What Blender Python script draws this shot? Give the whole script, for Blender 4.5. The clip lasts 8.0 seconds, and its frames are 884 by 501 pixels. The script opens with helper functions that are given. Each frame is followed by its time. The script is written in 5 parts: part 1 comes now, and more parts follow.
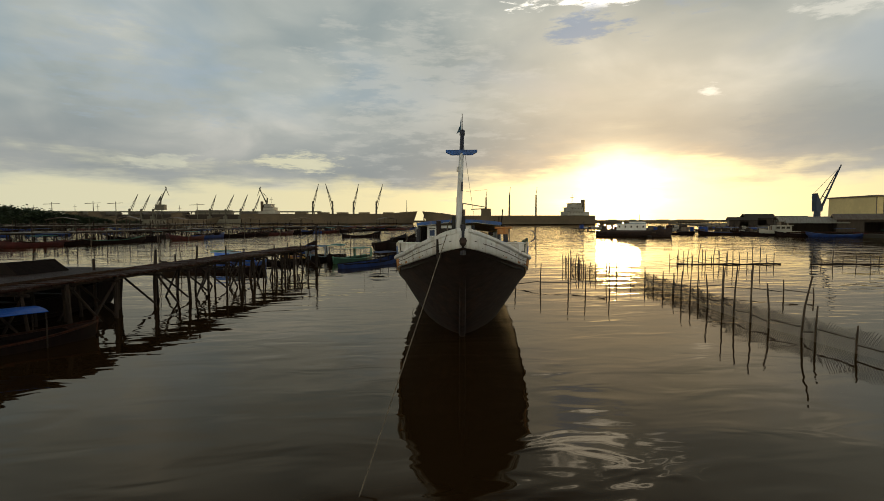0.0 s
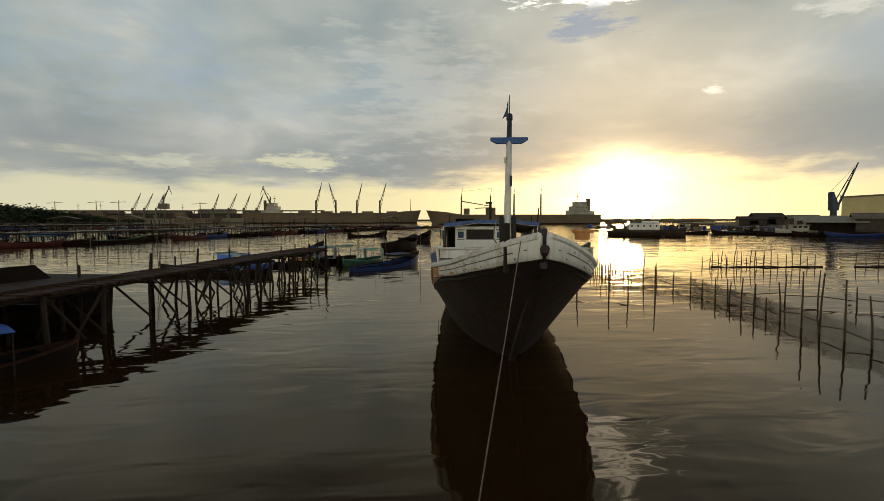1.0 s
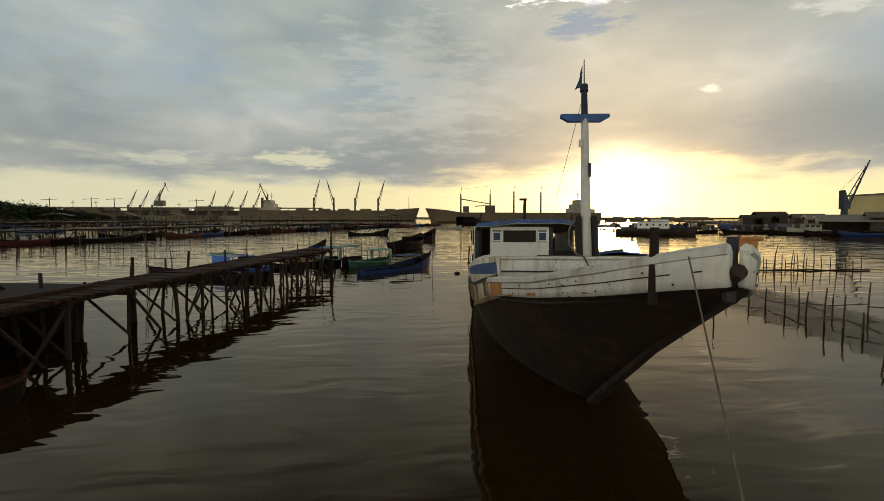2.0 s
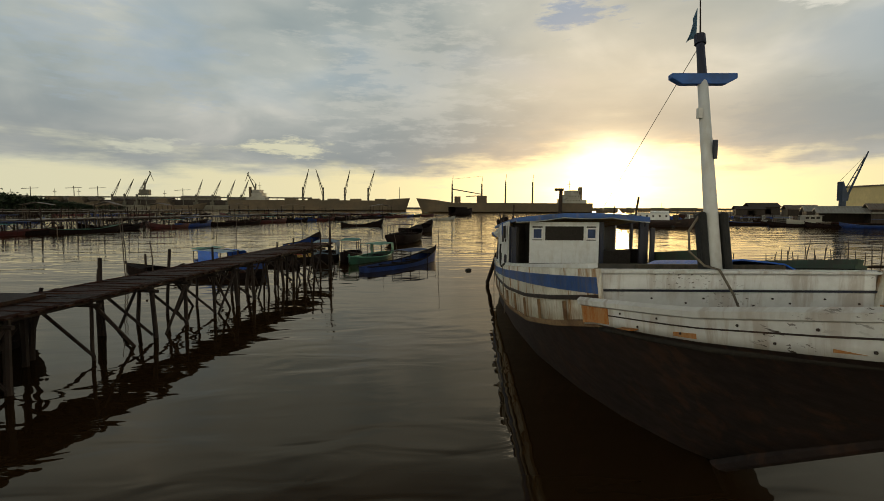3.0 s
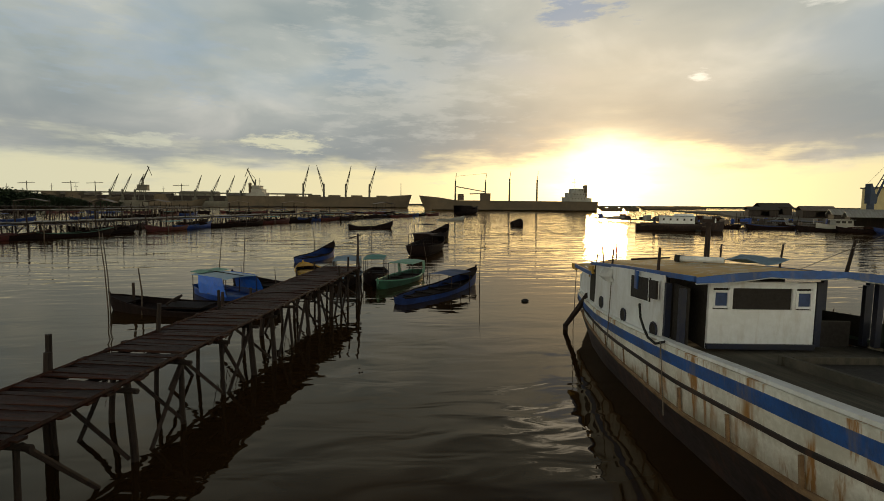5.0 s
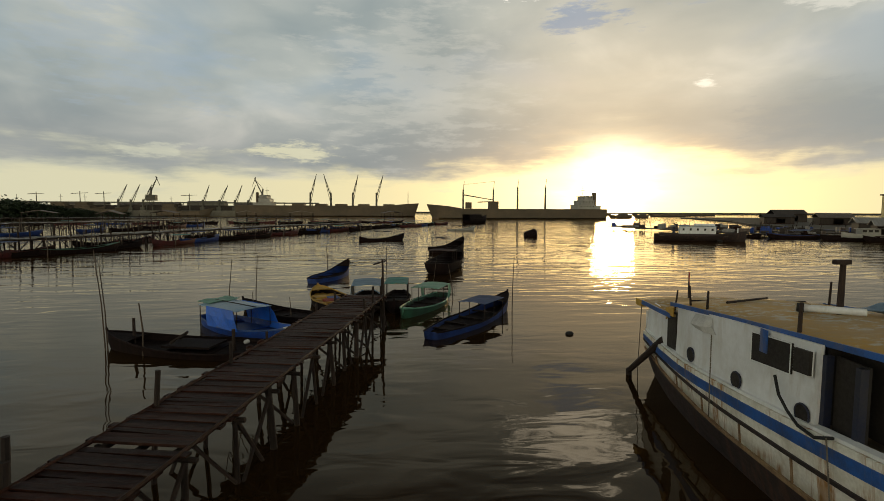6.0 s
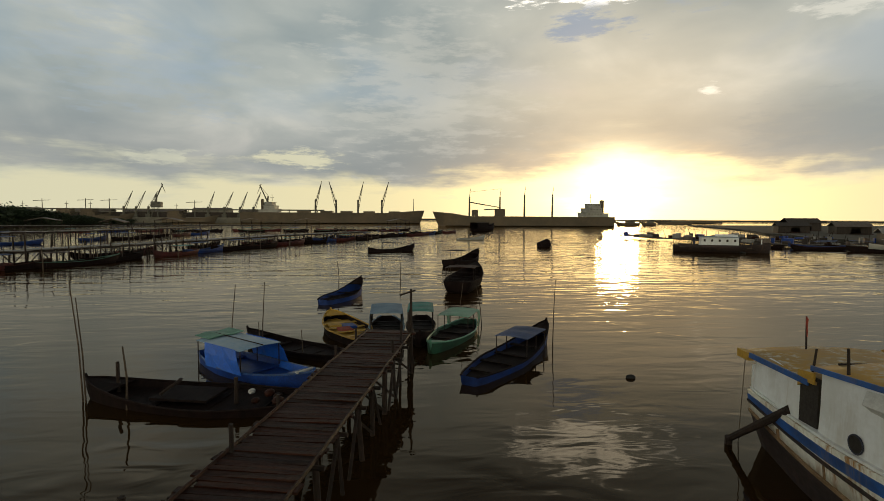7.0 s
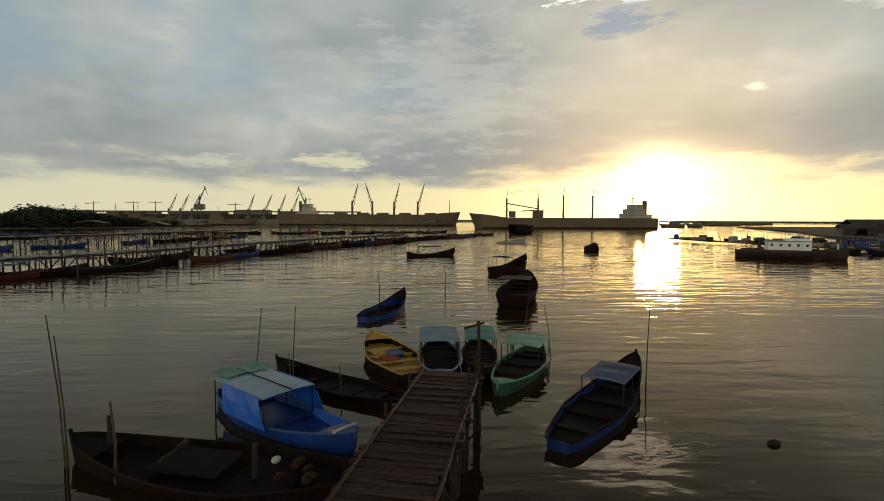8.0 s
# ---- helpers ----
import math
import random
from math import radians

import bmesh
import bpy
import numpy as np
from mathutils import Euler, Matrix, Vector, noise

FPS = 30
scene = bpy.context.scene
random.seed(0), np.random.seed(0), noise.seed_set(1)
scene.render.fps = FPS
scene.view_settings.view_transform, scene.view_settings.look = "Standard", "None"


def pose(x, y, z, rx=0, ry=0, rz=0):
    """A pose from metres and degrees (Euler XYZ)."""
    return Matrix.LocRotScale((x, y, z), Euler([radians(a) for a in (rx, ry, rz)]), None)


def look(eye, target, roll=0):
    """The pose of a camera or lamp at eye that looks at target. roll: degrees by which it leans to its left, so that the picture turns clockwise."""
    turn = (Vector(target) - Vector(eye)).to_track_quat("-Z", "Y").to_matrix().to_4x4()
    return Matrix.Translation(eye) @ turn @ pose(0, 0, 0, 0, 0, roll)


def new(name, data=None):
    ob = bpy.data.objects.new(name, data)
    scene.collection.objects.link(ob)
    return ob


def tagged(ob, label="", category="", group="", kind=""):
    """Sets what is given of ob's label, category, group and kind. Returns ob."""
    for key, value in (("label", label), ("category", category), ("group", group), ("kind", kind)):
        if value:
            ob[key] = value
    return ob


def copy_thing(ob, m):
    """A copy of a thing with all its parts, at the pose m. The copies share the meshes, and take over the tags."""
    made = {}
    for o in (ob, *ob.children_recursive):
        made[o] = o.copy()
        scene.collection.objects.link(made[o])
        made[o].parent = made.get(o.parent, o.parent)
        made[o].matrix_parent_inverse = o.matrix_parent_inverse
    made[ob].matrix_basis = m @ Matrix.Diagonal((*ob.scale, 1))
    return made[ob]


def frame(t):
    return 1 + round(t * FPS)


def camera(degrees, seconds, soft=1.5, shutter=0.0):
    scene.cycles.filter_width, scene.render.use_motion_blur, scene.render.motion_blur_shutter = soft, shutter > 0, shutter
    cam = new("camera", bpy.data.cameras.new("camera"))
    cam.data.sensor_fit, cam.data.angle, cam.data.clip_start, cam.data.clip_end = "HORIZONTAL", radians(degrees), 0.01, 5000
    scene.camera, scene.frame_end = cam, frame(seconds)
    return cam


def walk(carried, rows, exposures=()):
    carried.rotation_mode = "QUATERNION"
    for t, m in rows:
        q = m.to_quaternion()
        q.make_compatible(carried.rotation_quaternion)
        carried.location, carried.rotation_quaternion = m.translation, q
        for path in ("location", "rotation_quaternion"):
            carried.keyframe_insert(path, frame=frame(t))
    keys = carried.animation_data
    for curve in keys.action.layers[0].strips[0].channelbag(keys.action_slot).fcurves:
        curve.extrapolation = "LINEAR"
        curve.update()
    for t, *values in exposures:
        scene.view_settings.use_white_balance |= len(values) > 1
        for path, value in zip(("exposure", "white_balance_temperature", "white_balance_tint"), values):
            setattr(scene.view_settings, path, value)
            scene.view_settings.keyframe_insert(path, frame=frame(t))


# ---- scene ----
cam = camera(82.0, 8.0, soft=0.8)
PATH = [
    (0, (3.411, 11.047, 2.824), (3.633, 13.031, 2.705), -0.1),
    (0.5, (3.137, 12.134, 2.847), (3.353, 14.119, 2.726), -0.1),
    (1, (2.755, 13.17, 2.864), (2.967, 15.155, 2.741), -0.1),
    (1.5, (2.383, 14.426, 2.887), (2.594, 16.411, 2.764), -0.0),
    (3, (1.343, 18.057, 2.967), (1.606, 20.032, 2.797), 0.2),
    (3.5, (0.957, 19.121, 3.127), (1.231, 21.094, 2.943), 0.4),
    (4, (0.629, 20.213, 3.307), (0.904, 22.184, 3.115), 0.4),
    (4.5, (0.247, 21.426, 3.525), (0.521, 23.398, 3.334), 0.6),
    (6, (-0.826, 24.673, 4.268), (-0.583, 26.652, 4.112), 0.2),
    (6.5, (-1.174, 26.033, 4.483), (-0.942, 28.015, 4.344), 0.3),
    (7, (-1.527, 27.395, 4.705), (-1.3, 29.378, 4.575), 0.3),
    (7.5, (-1.763, 28.965, 4.865), (-1.588, 30.954, 4.750), -0.0),
    (8, (-2.115, 30.839, 4.940), (-2.024, 32.833, 4.814), 0.2),
]
walk(cam, [(t, look(e, g, r)) for t, e, g, r in PATH])

# ---- sky and light ----
SUN_AZ, SUN_EL = radians(25.5), radians(3.2)
SUN_DIR = Vector((math.sin(SUN_AZ) * math.cos(SUN_EL), math.cos(SUN_AZ) * math.cos(SUN_EL), math.sin(SUN_EL)))


class Nodes:
    """A short way to write node trees."""

    def __init__(self, tree):
        self.tree = tree

    def add(self, kind, **values):
        n = self.tree.nodes.new(kind)
        for k, v in values.items():
            if k.startswith("i_"):
                n.inputs[k[2:].replace("_", " ")].default_value = v
            elif k == "operation":
                n.operation = v
            elif k == "blend_type":
                n.blend_type = v
        return n

    def link(self, a, b):
        self.tree.links.new(a, b)

    def put(self, value, socket):
        if isinstance(value, (int, float)):
            socket.default_value = value
        elif isinstance(value, (tuple, list)):
            socket.default_value = (*value, 1.0) if len(value) == 3 and socket.type == "RGBA" else value
        else:
            self.link(value, socket)

    def math(self, op, a, b=0.0, c=0.0, clamp=False):
        n = self.tree.nodes.new("ShaderNodeMath")
        n.operation, n.use_clamp = op, clamp
        for v, s in zip((a, b, c), n.inputs):
            self.put(v, s)
        return n.outputs[0]

    def vec(self, op, a, b=(0, 0, 0)):
        n = self.tree.nodes.new("ShaderNodeVectorMath")
        n.operation = op
        self.put(a, n.inputs[0]), self.put(b, n.inputs[1])
        return n.outputs["Value"] if op == "DOT_PRODUCT" else n.outputs[0]

    def mix(self, fac, a, b, blend="MIX"):
        n = self.tree.nodes.new("ShaderNodeMix")
        n.data_type, n.blend_type = "RGBA", blend
        self.put(fac, n.inputs[0]), self.put(a, n.inputs[6]), self.put(b, n.inputs[7])
        return n.outputs[2]

    def noise(self, vector, scale, detail=4.0, rough=0.55, distort=0.0):
        n = self.tree.nodes.new("ShaderNodeTexNoise")
        if vector is not None:
            self.link(vector, n.inputs["Vector"])
        n.inputs["Scale"].default_value, n.inputs["Detail"].default_value = scale, detail
        n.inputs["Roughness"].default_value, n.inputs["Distortion"].default_value = rough, distort
        return n.outputs["Fac"]

    def step(self, value, low, high):
        n = self.tree.nodes.new("ShaderNodeMapRange")
        n.interpolation_type = "SMOOTHSTEP"
        self.put(value, n.inputs["Value"])
        n.inputs["From Min"].default_value, n.inputs["From Max"].default_value = low, high
        return n.outputs["Result"]

    def mapping(self, vector, scale):
        n = self.tree.nodes.new("ShaderNodeMapping")
        self.link(vector, n.inputs["Vector"])
        n.inputs["Scale"].default_value = scale
        return n.outputs[0]


def build_sky():
    world = bpy.data.worlds.new("sky")
    world.use_nodes = True
    tree = world.node_tree
    tree.nodes.clear()
    n = Nodes(tree)
    d = n.add("ShaderNodeTexCoord").outputs["Generated"]
    sep = n.add("ShaderNodeSeparateXYZ")
    n.link(d, sep.inputs[0])
    x, y, z = sep.outputs
    up = n.math("MAXIMUM", z, 0.0)
    # cloud deck: directions laid on a flat layer
    den = n.math("ADD", up, 0.30)
    comb = n.add("ShaderNodeCombineXYZ")
    n.link(n.math("DIVIDE", x, den), comb.inputs[0])
    n.link(n.math("DIVIDE", y, den), comb.inputs[1])
    p = comb.outputs[0]
    big = n.noise(n.vec("ADD", p, CLOUD_SHIFT), 1.25, 3.0, 0.5, 0.35)
    fine = n.noise(p, 3.0, 5.0, 0.50, 0.35)
    streak = n.noise(n.mapping(d, (2.2, 2.2, 16.0)), 2.0, 6.0, 0.6)
    cover = n.math("ADD", n.math("MULTIPLY", big, 0.58), n.math("MULTIPLY", fine, 0.42))
    facing = n.math("MAXIMUM", n.vec("DOT_PRODUCT", d, tuple(SUN_DIR)), 0.0)
    near = n.math("POWER", facing, 20.0)
    close = n.math("POWER", facing, 70.0)
    # clouds
    col = n.mix(n.step(cover, 0.36, 0.62), CLOUD_DARK, CLOUD_LIGHT)
    col = n.mix(n.step(cover, 0.54, 0.72), col, CLOUD_BRIGHT)
    sky = n.add("ShaderNodeTexSky")
    sky.sky_type, sky.sun_disc = "NISHITA", False
    sky.sun_elevation, sky.sun_rotation = SUN_EL, SUN_AZ
    nish = n.mix(1.0, sky.outputs[0], (0.10, 0.10, 0.10), "MULTIPLY")
    nish = n.mix(0.75, nish, SKY_BLUE)
    blue = n.step(n.noise(n.vec("ADD", p, (7.3, 2.1, 0)), 1.9, 4.0, 0.50, 0.3), 0.46, 0.70)
    blue = n.math("MULTIPLY", blue, n.step(z, 0.12, 0.24))
    col = n.mix(n.math("MULTIPLY", blue, 0.75), col, nish)
    col = n.mix(n.math("MULTIPLY", near, 0.34), col, CLOUD_WARM)
    # clear strip between the cloud base and the sea
    edge = n.math("ADD", z, n.math("MULTIPLY", n.math("SUBTRACT", streak, 0.5), 0.12))
    edge = n.math("ADD", edge, n.math("MULTIPLY", n.math("SUBTRACT", fine, 0.5), 0.05))
    uneven = n.noise(n.mapping(d, (1.7, 1.7, 5.0)), 2.3, 5.0, 0.6, 0.4)
    edge = n.math("ADD", edge, n.math("MULTIPLY", n.math("SUBTRACT", uneven, 0.5), 0.10))
    edge = n.math("SUBTRACT", edge, n.math("MULTIPLY", close, 0.045))
    clear = n.math("SUBTRACT", 1.0, n.step(edge, 0.040, 0.104))
    strip = n.mix(n.math("POWER", facing, 5.0), STRIP_FAR, STRIP_NEAR)
    strip = n.mix(n.math("POWER", facing, 45.0), strip, STRIP_SUN)
    # the cloud base is darkest just above the strip
    base = n.math("MULTIPLY", n.step(edge, 0.055, 0.095), n.math("SUBTRACT", 1.0, n.step(z, 0.09, 0.24)))
    col = n.mix(n.math("MULTIPLY", base, 0.55), col, CLOUD_BASE)
    col = n.mix(clear, col, strip)
    # the vault darkens away from the horizon
    vault = n.math("SUBTRACT", 1.0, n.math("MULTIPLY", n.step(z, 0.36, 0.62), 0.88))
    # unseen sky opposite the sunset is brightened and warmed to lift the near sides
    away = n.step(n.math("MULTIPLY", n.vec("DOT_PRODUCT", d, (SUN_DIR.x, SUN_DIR.y, 0.0)), -1.0), -0.2, 0.8)
    vault = n.math("MULTIPLY", vault, n.math("ADD", 1.0, n.math("MULTIPLY", away, 1.3)))
    dim = n.vec("SCALE", col)
    n.link(vault, dim.node.inputs["Scale"])
    col = n.mix(away, dim, n.mix(1.0, dim, (1.14, 1.0, 0.82), "MULTIPLY"))
    # thin places in the cloud where light comes through
    for az, el, wide, tall, power, tone in GAPS:
        c = Vector((math.sin(radians(az)) * math.cos(radians(el)), math.cos(radians(az)) * math.cos(radians(el)), math.sin(radians(el))))
        right = Vector((math.cos(radians(az)), -math.sin(radians(az)), 0))
        top = right.cross(c)
        dx = n.math("DIVIDE", n.vec("DOT_PRODUCT", d, tuple(right)), wide)
        dy = n.math("DIVIDE", n.vec("DOT_PRODUCT", n.vec("SUBTRACT", d, tuple(c)), tuple(top)), tall)
        r = n.math("SQRT", n.math("ADD", n.math("MULTIPLY", dx, dx), n.math("MULTIPLY", dy, dy)))
        r = n.math("ADD", r, n.math("MULTIPLY", n.math("SUBTRACT", n.noise(n.mapping(d, (9, 9, 40)), 1.5, 6.0, 0.65), 0.5), 6.0))
        ahead = n.step(n.vec("DOT_PRODUCT", d, tuple(c)), 0.5, 0.8)
        f = n.math("MULTIPLY", n.math("SUBTRACT", 1.0, n.step(r, 0.2, 1.3)), ahead)
        col = n.mix(n.math("MULTIPLY", f, power), col, tone)
    # the sun behind thin cloud
    wob = n.math("MINIMUM", n.math("ADD", facing, n.math("MULTIPLY", n.math("SUBTRACT", streak, 0.5), 0.016)), 1.0)
    tight = n.math("MINIMUM", n.math("ADD", facing, n.math("MULTIPLY", n.math("SUBTRACT", streak, 0.55), 0.0016)), 1.0)
    for power, strength, tone in ((30.0, HALO, HALO_COL), (420.0, MIDDLE, CORE_COL), (3200.0, CORE, CORE_COL)):
        f = n.math("MULTIPLY", n.math("POWER", wob if power < 1000 else tight, power), strength)
        if power < 1000:
            # the cloud deck hides most of the glow above the strip
            f = n.math("MULTIPLY", f, n.math("SUBTRACT", 1.0, n.math("MULTIPLY", n.step(edge, 0.065, 0.135), 0.52)))
        add = n.vec("SCALE", tone)
        n.link(f, add.node.inputs["Scale"])
        col = n.mix(1.0, col, add, "ADD")
    back = n.add("ShaderNodeBackground")
    n.link(col, back.inputs["Color"])
    back.inputs["Strength"].default_value = SKY_STRENGTH
    out = n.add("ShaderNodeOutputWorld")
    n.link(back.outputs[0], out.inputs["Surface"])
    scene.world = world


CLOUD_DARK, CLOUD_LIGHT, CLOUD_BRIGHT = (0.285, 0.34, 0.345), (0.50, 0.525, 0.48), (0.76, 0.74, 0.65)
CLOUD_BASE, CLOUD_WARM, SKY_BLUE = (0.28, 0.285, 0.28), (0.84, 0.68, 0.42), (0.34, 0.45, 0.53)
CLOUD_SHIFT = (1.7, 0.4, 0.0)
STRIP_FAR, STRIP_NEAR, STRIP_SUN = (0.69, 0.66, 0.46), (1.05, 0.87, 0.44), (1.9, 1.5, 0.75)
HALO, HALO_COL, MIDDLE, CORE, CORE_COL = 0.72, (1.0, 0.58, 0.17), 1.25, 9.0, (1.0, 0.84, 0.46)
# azimuth, height, half width, half height, strength, colour
GAPS = ((4.0, 13.5, 0.16, 0.11, 0.34, (0.62, 0.61, 0.54)), (44.0, 8.5, 0.10, 0.035, 0.45, (0.30, 0.33, 0.33)), (-24.0, 14.0, 0.13, 0.06, 0.32, (0.36, 0.44, 0.52)), (22.3, 24.0, 0.10, 0.034, 0.95, (2.3, 2.15, 1.85)), (33.8, 12.4, 0.015, 0.008, 0.9, (1.0, 0.95, 0.8)), (-9.0, 6.2, 0.075, 0.013, 0.58, (0.92, 0.86, 0.55)),
        (-22.0, 5.8, 0.06, 0.012, 0.42, (0.75, 0.74, 0.55)), (21.3, 19.6, 0.060, 0.026, 0.8, (0.26, 0.34, 0.45)), (33.0, 21.0, 0.05, 0.02, 0.5, (0.34, 0.40, 0.46)), (44.0, 18.0, 0.05, 0.012, 0.6, (0.8, 0.78, 0.68)))
SKY_STRENGTH = 1.0
build_sky()

lamp = bpy.data.lights.new("sun", "SUN")
lamp.energy, lamp.angle, lamp.color = 0.3, radians(4.5), (1.0, 0.72, 0.36)
sun = new("sun", lamp)
sun.matrix_world = look(SUN_DIR * 100, (0, 0, 0))


# ---- materials ----
def material(name, colour, other=None, rough=0.6, scale=3.0, stretch=(1, 1, 1), bump=0.25, metal=0.0, grime=None, amount=0.4, vary=0.12, spec=0.4, chips=None):
    """Paint, wood or metal with patches, grain, a streaked grime and a fine relief."""
    m = bpy.data.materials.new(name)
    m.use_nodes = True
    n = Nodes(m.node_tree)
    bsdf = m.node_tree.nodes["Principled BSDF"]
    co = n.add("ShaderNodeTexCoord").outputs["Object"]
    v = n.mapping(co, stretch)
    large = n.noise(v, scale, 5.0, 0.6)
    small = n.noise(v, scale * 9, 4.0, 0.65)
    other = other or tuple(c * 0.6 for c in colour)
    f = n.step(n.math("ADD", n.math("MULTIPLY", large, 0.65), n.math("MULTIPLY", small, 0.35)), 0.36, 0.66)
    col = n.mix(f, other, colour)
    rnd = n.add("ShaderNodeObjectInfo").outputs["Random"]
    lum = n.math("ADD", n.math("MULTIPLY", rnd, 2 * vary), 1 - vary)
    tint = n.vec("SCALE", col)
    n.link(lum, tint.node.inputs["Scale"])
    col = tint
    if grime:
        streak = n.noise(n.mapping(co, (2.2, 2.2, 0.35)), 2.4, 5.0, 0.65, 0.4)
        spots = n.noise(co, 1.1, 3.0, 0.5)
        g = n.math("MULTIPLY", n.step(streak, 0.47, 0.64), n.step(spots, 0.38, 0.58))
        col = n.mix(n.math("MULTIPLY", g, amount * 1.6, clamp=True), col, grime)
    if chips:
        flake = n.noise(n.mapping(co, (5.0, 3.0, 12.0)), 2.6, 5.0, 0.7)
        where = n.noise(co, 0.8, 2.0, 0.5)
        c = n.math("MULTIPLY", n.step(flake, 0.59, 0.62), n.step(where, 0.56, 0.64))
        col = n.mix(c, col, chips)
    n.link(col, bsdf.inputs["Base Color"])
    r = n.math("ADD", n.math("MULTIPLY", small, 0.3), rough - 0.15)
    n.link(r, bsdf.inputs["Roughness"])
    bsdf.inputs["Metallic"].default_value = metal
    bsdf.inputs["Specular IOR Level"].default_value = spec
    b = n.add("ShaderNodeBump")
    b.inputs["Strength"].default_value, b.inputs["Distance"].default_value = bump, 0.02
    n.link(small, b.inputs["Height"])
    n.link(b.outputs[0], bsdf.inputs["Normal"])
    return m


def water_material():
    m = bpy.data.materials.new("harbour_water")
    m.use_nodes = True
    n = Nodes(m.node_tree)
    m.node_tree.nodes.clear()
    body, gloss = n.add("ShaderNodeBsdfDiffuse"), n.add("ShaderNodeBsdfGlossy")
    fresnel, mixed, out = n.add("ShaderNodeFresnel"), n.add("ShaderNodeMixShader"), n.add("ShaderNodeOutputMaterial")
    co = n.add("ShaderNodeTexCoord").outputs["Object"]
    sep = n.add("ShaderNodeSeparateXYZ")
    n.link(co, sep.inputs[0])
    murk = n.noise(co, 0.05, 4.0)
    n.link(n.mix(murk, (0.026, 0.0135, 0.0045), (0.034, 0.018, 0.0065)), body.inputs["Color"])
    # the gloss is tinted gold: warm evening glow put into the reflection colour
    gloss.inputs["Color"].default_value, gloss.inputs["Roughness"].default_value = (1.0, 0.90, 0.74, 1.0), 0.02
    fresnel.inputs["IOR"].default_value = 1.28
    # long low crests out on the fairway, lapping wavelets near the boats, cat's paws of wind and calm slicks
    open_sea = n.step(sep.outputs[1], 32.0, 72.0)
    slick = n.step(n.noise(n.mapping(co, (1, 0.6, 1)), 0.045, 3.0, 0.5), 0.36, 0.62)
    paws = n.step(n.noise(n.vec("ADD", co, (3.0, 5.0, 0.0)), 0.16, 3.0, 0.55, 0.5), 0.52, 0.66)
    swell = n.noise(n.mapping(co, (0.22, 0.60, 1)), 0.55, 2.0, 0.45, 0.2)
    lap = n.noise(n.mapping(co, (0.55, 1.25, 1)), 1.15, 2.0, 0.4, 0.6)
    crest = n.noise(n.mapping(co, (0.24, 0.85, 1)), 0.85, 2.0, 0.5, 0.6)
    ripple = n.noise(n.mapping(co, (0.30, 1.6, 1)), 1.6, 3.0, 0.5, 0.3)
    height = n.math("ADD", n.math("MULTIPLY", swell, 0.05), n.math("MULTIPLY", lap, n.math("ADD", 0.016, n.math("MULTIPLY", paws, 0.018))))
    rough_sea = n.math("MULTIPLY", open_sea, n.math("ADD", 0.45, n.math("MULTIPLY", slick, 0.55)))
    height = n.math("ADD", height, n.math("MULTIPLY", n.math("MULTIPLY", crest, rough_sea), 0.135))
    height = n.math("ADD", height, n.math("MULTIPLY", n.math("MULTIPLY", ripple, rough_sea), 0.011))
    b = n.add("ShaderNodeBump")
    b.inputs["Strength"].default_value, b.inputs["Distance"].default_value = 1.0, WAVE
    n.link(height, b.inputs["Height"])
    for node in (body, gloss, fresnel):
        n.link(b.outputs[0], node.inputs["Normal"])
    n.link(fresnel.outputs[0], mixed.inputs[0])
    n.link(body.outputs[0], mixed.inputs[1])
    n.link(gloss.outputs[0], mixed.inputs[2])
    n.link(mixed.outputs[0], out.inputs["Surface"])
    return m


WAVE = 1.0
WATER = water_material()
WHITE = material("weathered_white_paint", (0.78, 0.76, 0.69), (0.52, 0.49, 0.41), 0.6, 1.4, grime=(0.32, 0.16, 0.045), amount=0.7)
WALL_WHITE = material("white_wall_paint", (0.80, 0.82, 0.84), (0.66, 0.67, 0.67), 0.55, 0.9, grime=(0.42, 0.36, 0.28), amount=0.18)
WHITE_BOW = material("chipped_white_paint", (0.80, 0.81, 0.82), (0.66, 0.66, 0.66), 0.6, 1.2, grime=(0.24, 0.13, 0.05), amount=0.25, chips=(0.05, 0.035, 0.03))
RUST = material("rusty_plate", (0.40, 0.125, 0.014), (0.44, 0.25, 0.11), 0.8, 2.2, (3.5, 3.5, 0.8), bump=0.5)
RUST_EDGE = material("rust_washed_paint", (0.30, 0.20, 0.11), (0.15, 0.085, 0.045), 0.8, 2.0)
TAR = material("tarred_hull", (0.020, 0.014, 0.0145), (0.036, 0.024, 0.022), 0.65, 1.2, (0.4, 0.4, 1), grime=(0.10, 0.05, 0.03), amount=0.3)
BLUE = material("blue_paint", (0.03, 0.12, 0.42), (0.03, 0.07, 0.20), 0.5, 1.6, grime=(0.2, 0.17, 0.13), amount=0.3)
NAVY = material("navy_paint", (0.014, 0.02, 0.05), (0.03, 0.03, 0.04), 0.5, 2.0)
# near-black fill: shade inside openings put into the colour, also for dark windows
DARK = material("opening_shade", (0.018, 0.014, 0.012), (0.03, 0.025, 0.02), 0.8, 2.0)
DECK = material("deck_boards", (0.12, 0.10, 0.075), (0.06, 0.055, 0.04), 0.8, 2.0, (6, 0.6, 1))
GREEN_DECK = material("green_deck_paint", (0.05, 0.09, 0.06), (0.06, 0.055, 0.045), 0.75, 2.0)
OCHRE = material("ochre_roof_paint", (0.46, 0.27, 0.055), (0.36, 0.25, 0.12), 0.7, 0.8, grime=(0.50, 0.46, 0.37), amount=1.0)
YELLOW = material("yellow_paint", (0.55, 0.33, 0.04), (0.35, 0.2, 0.03), 0.6, 2.0)
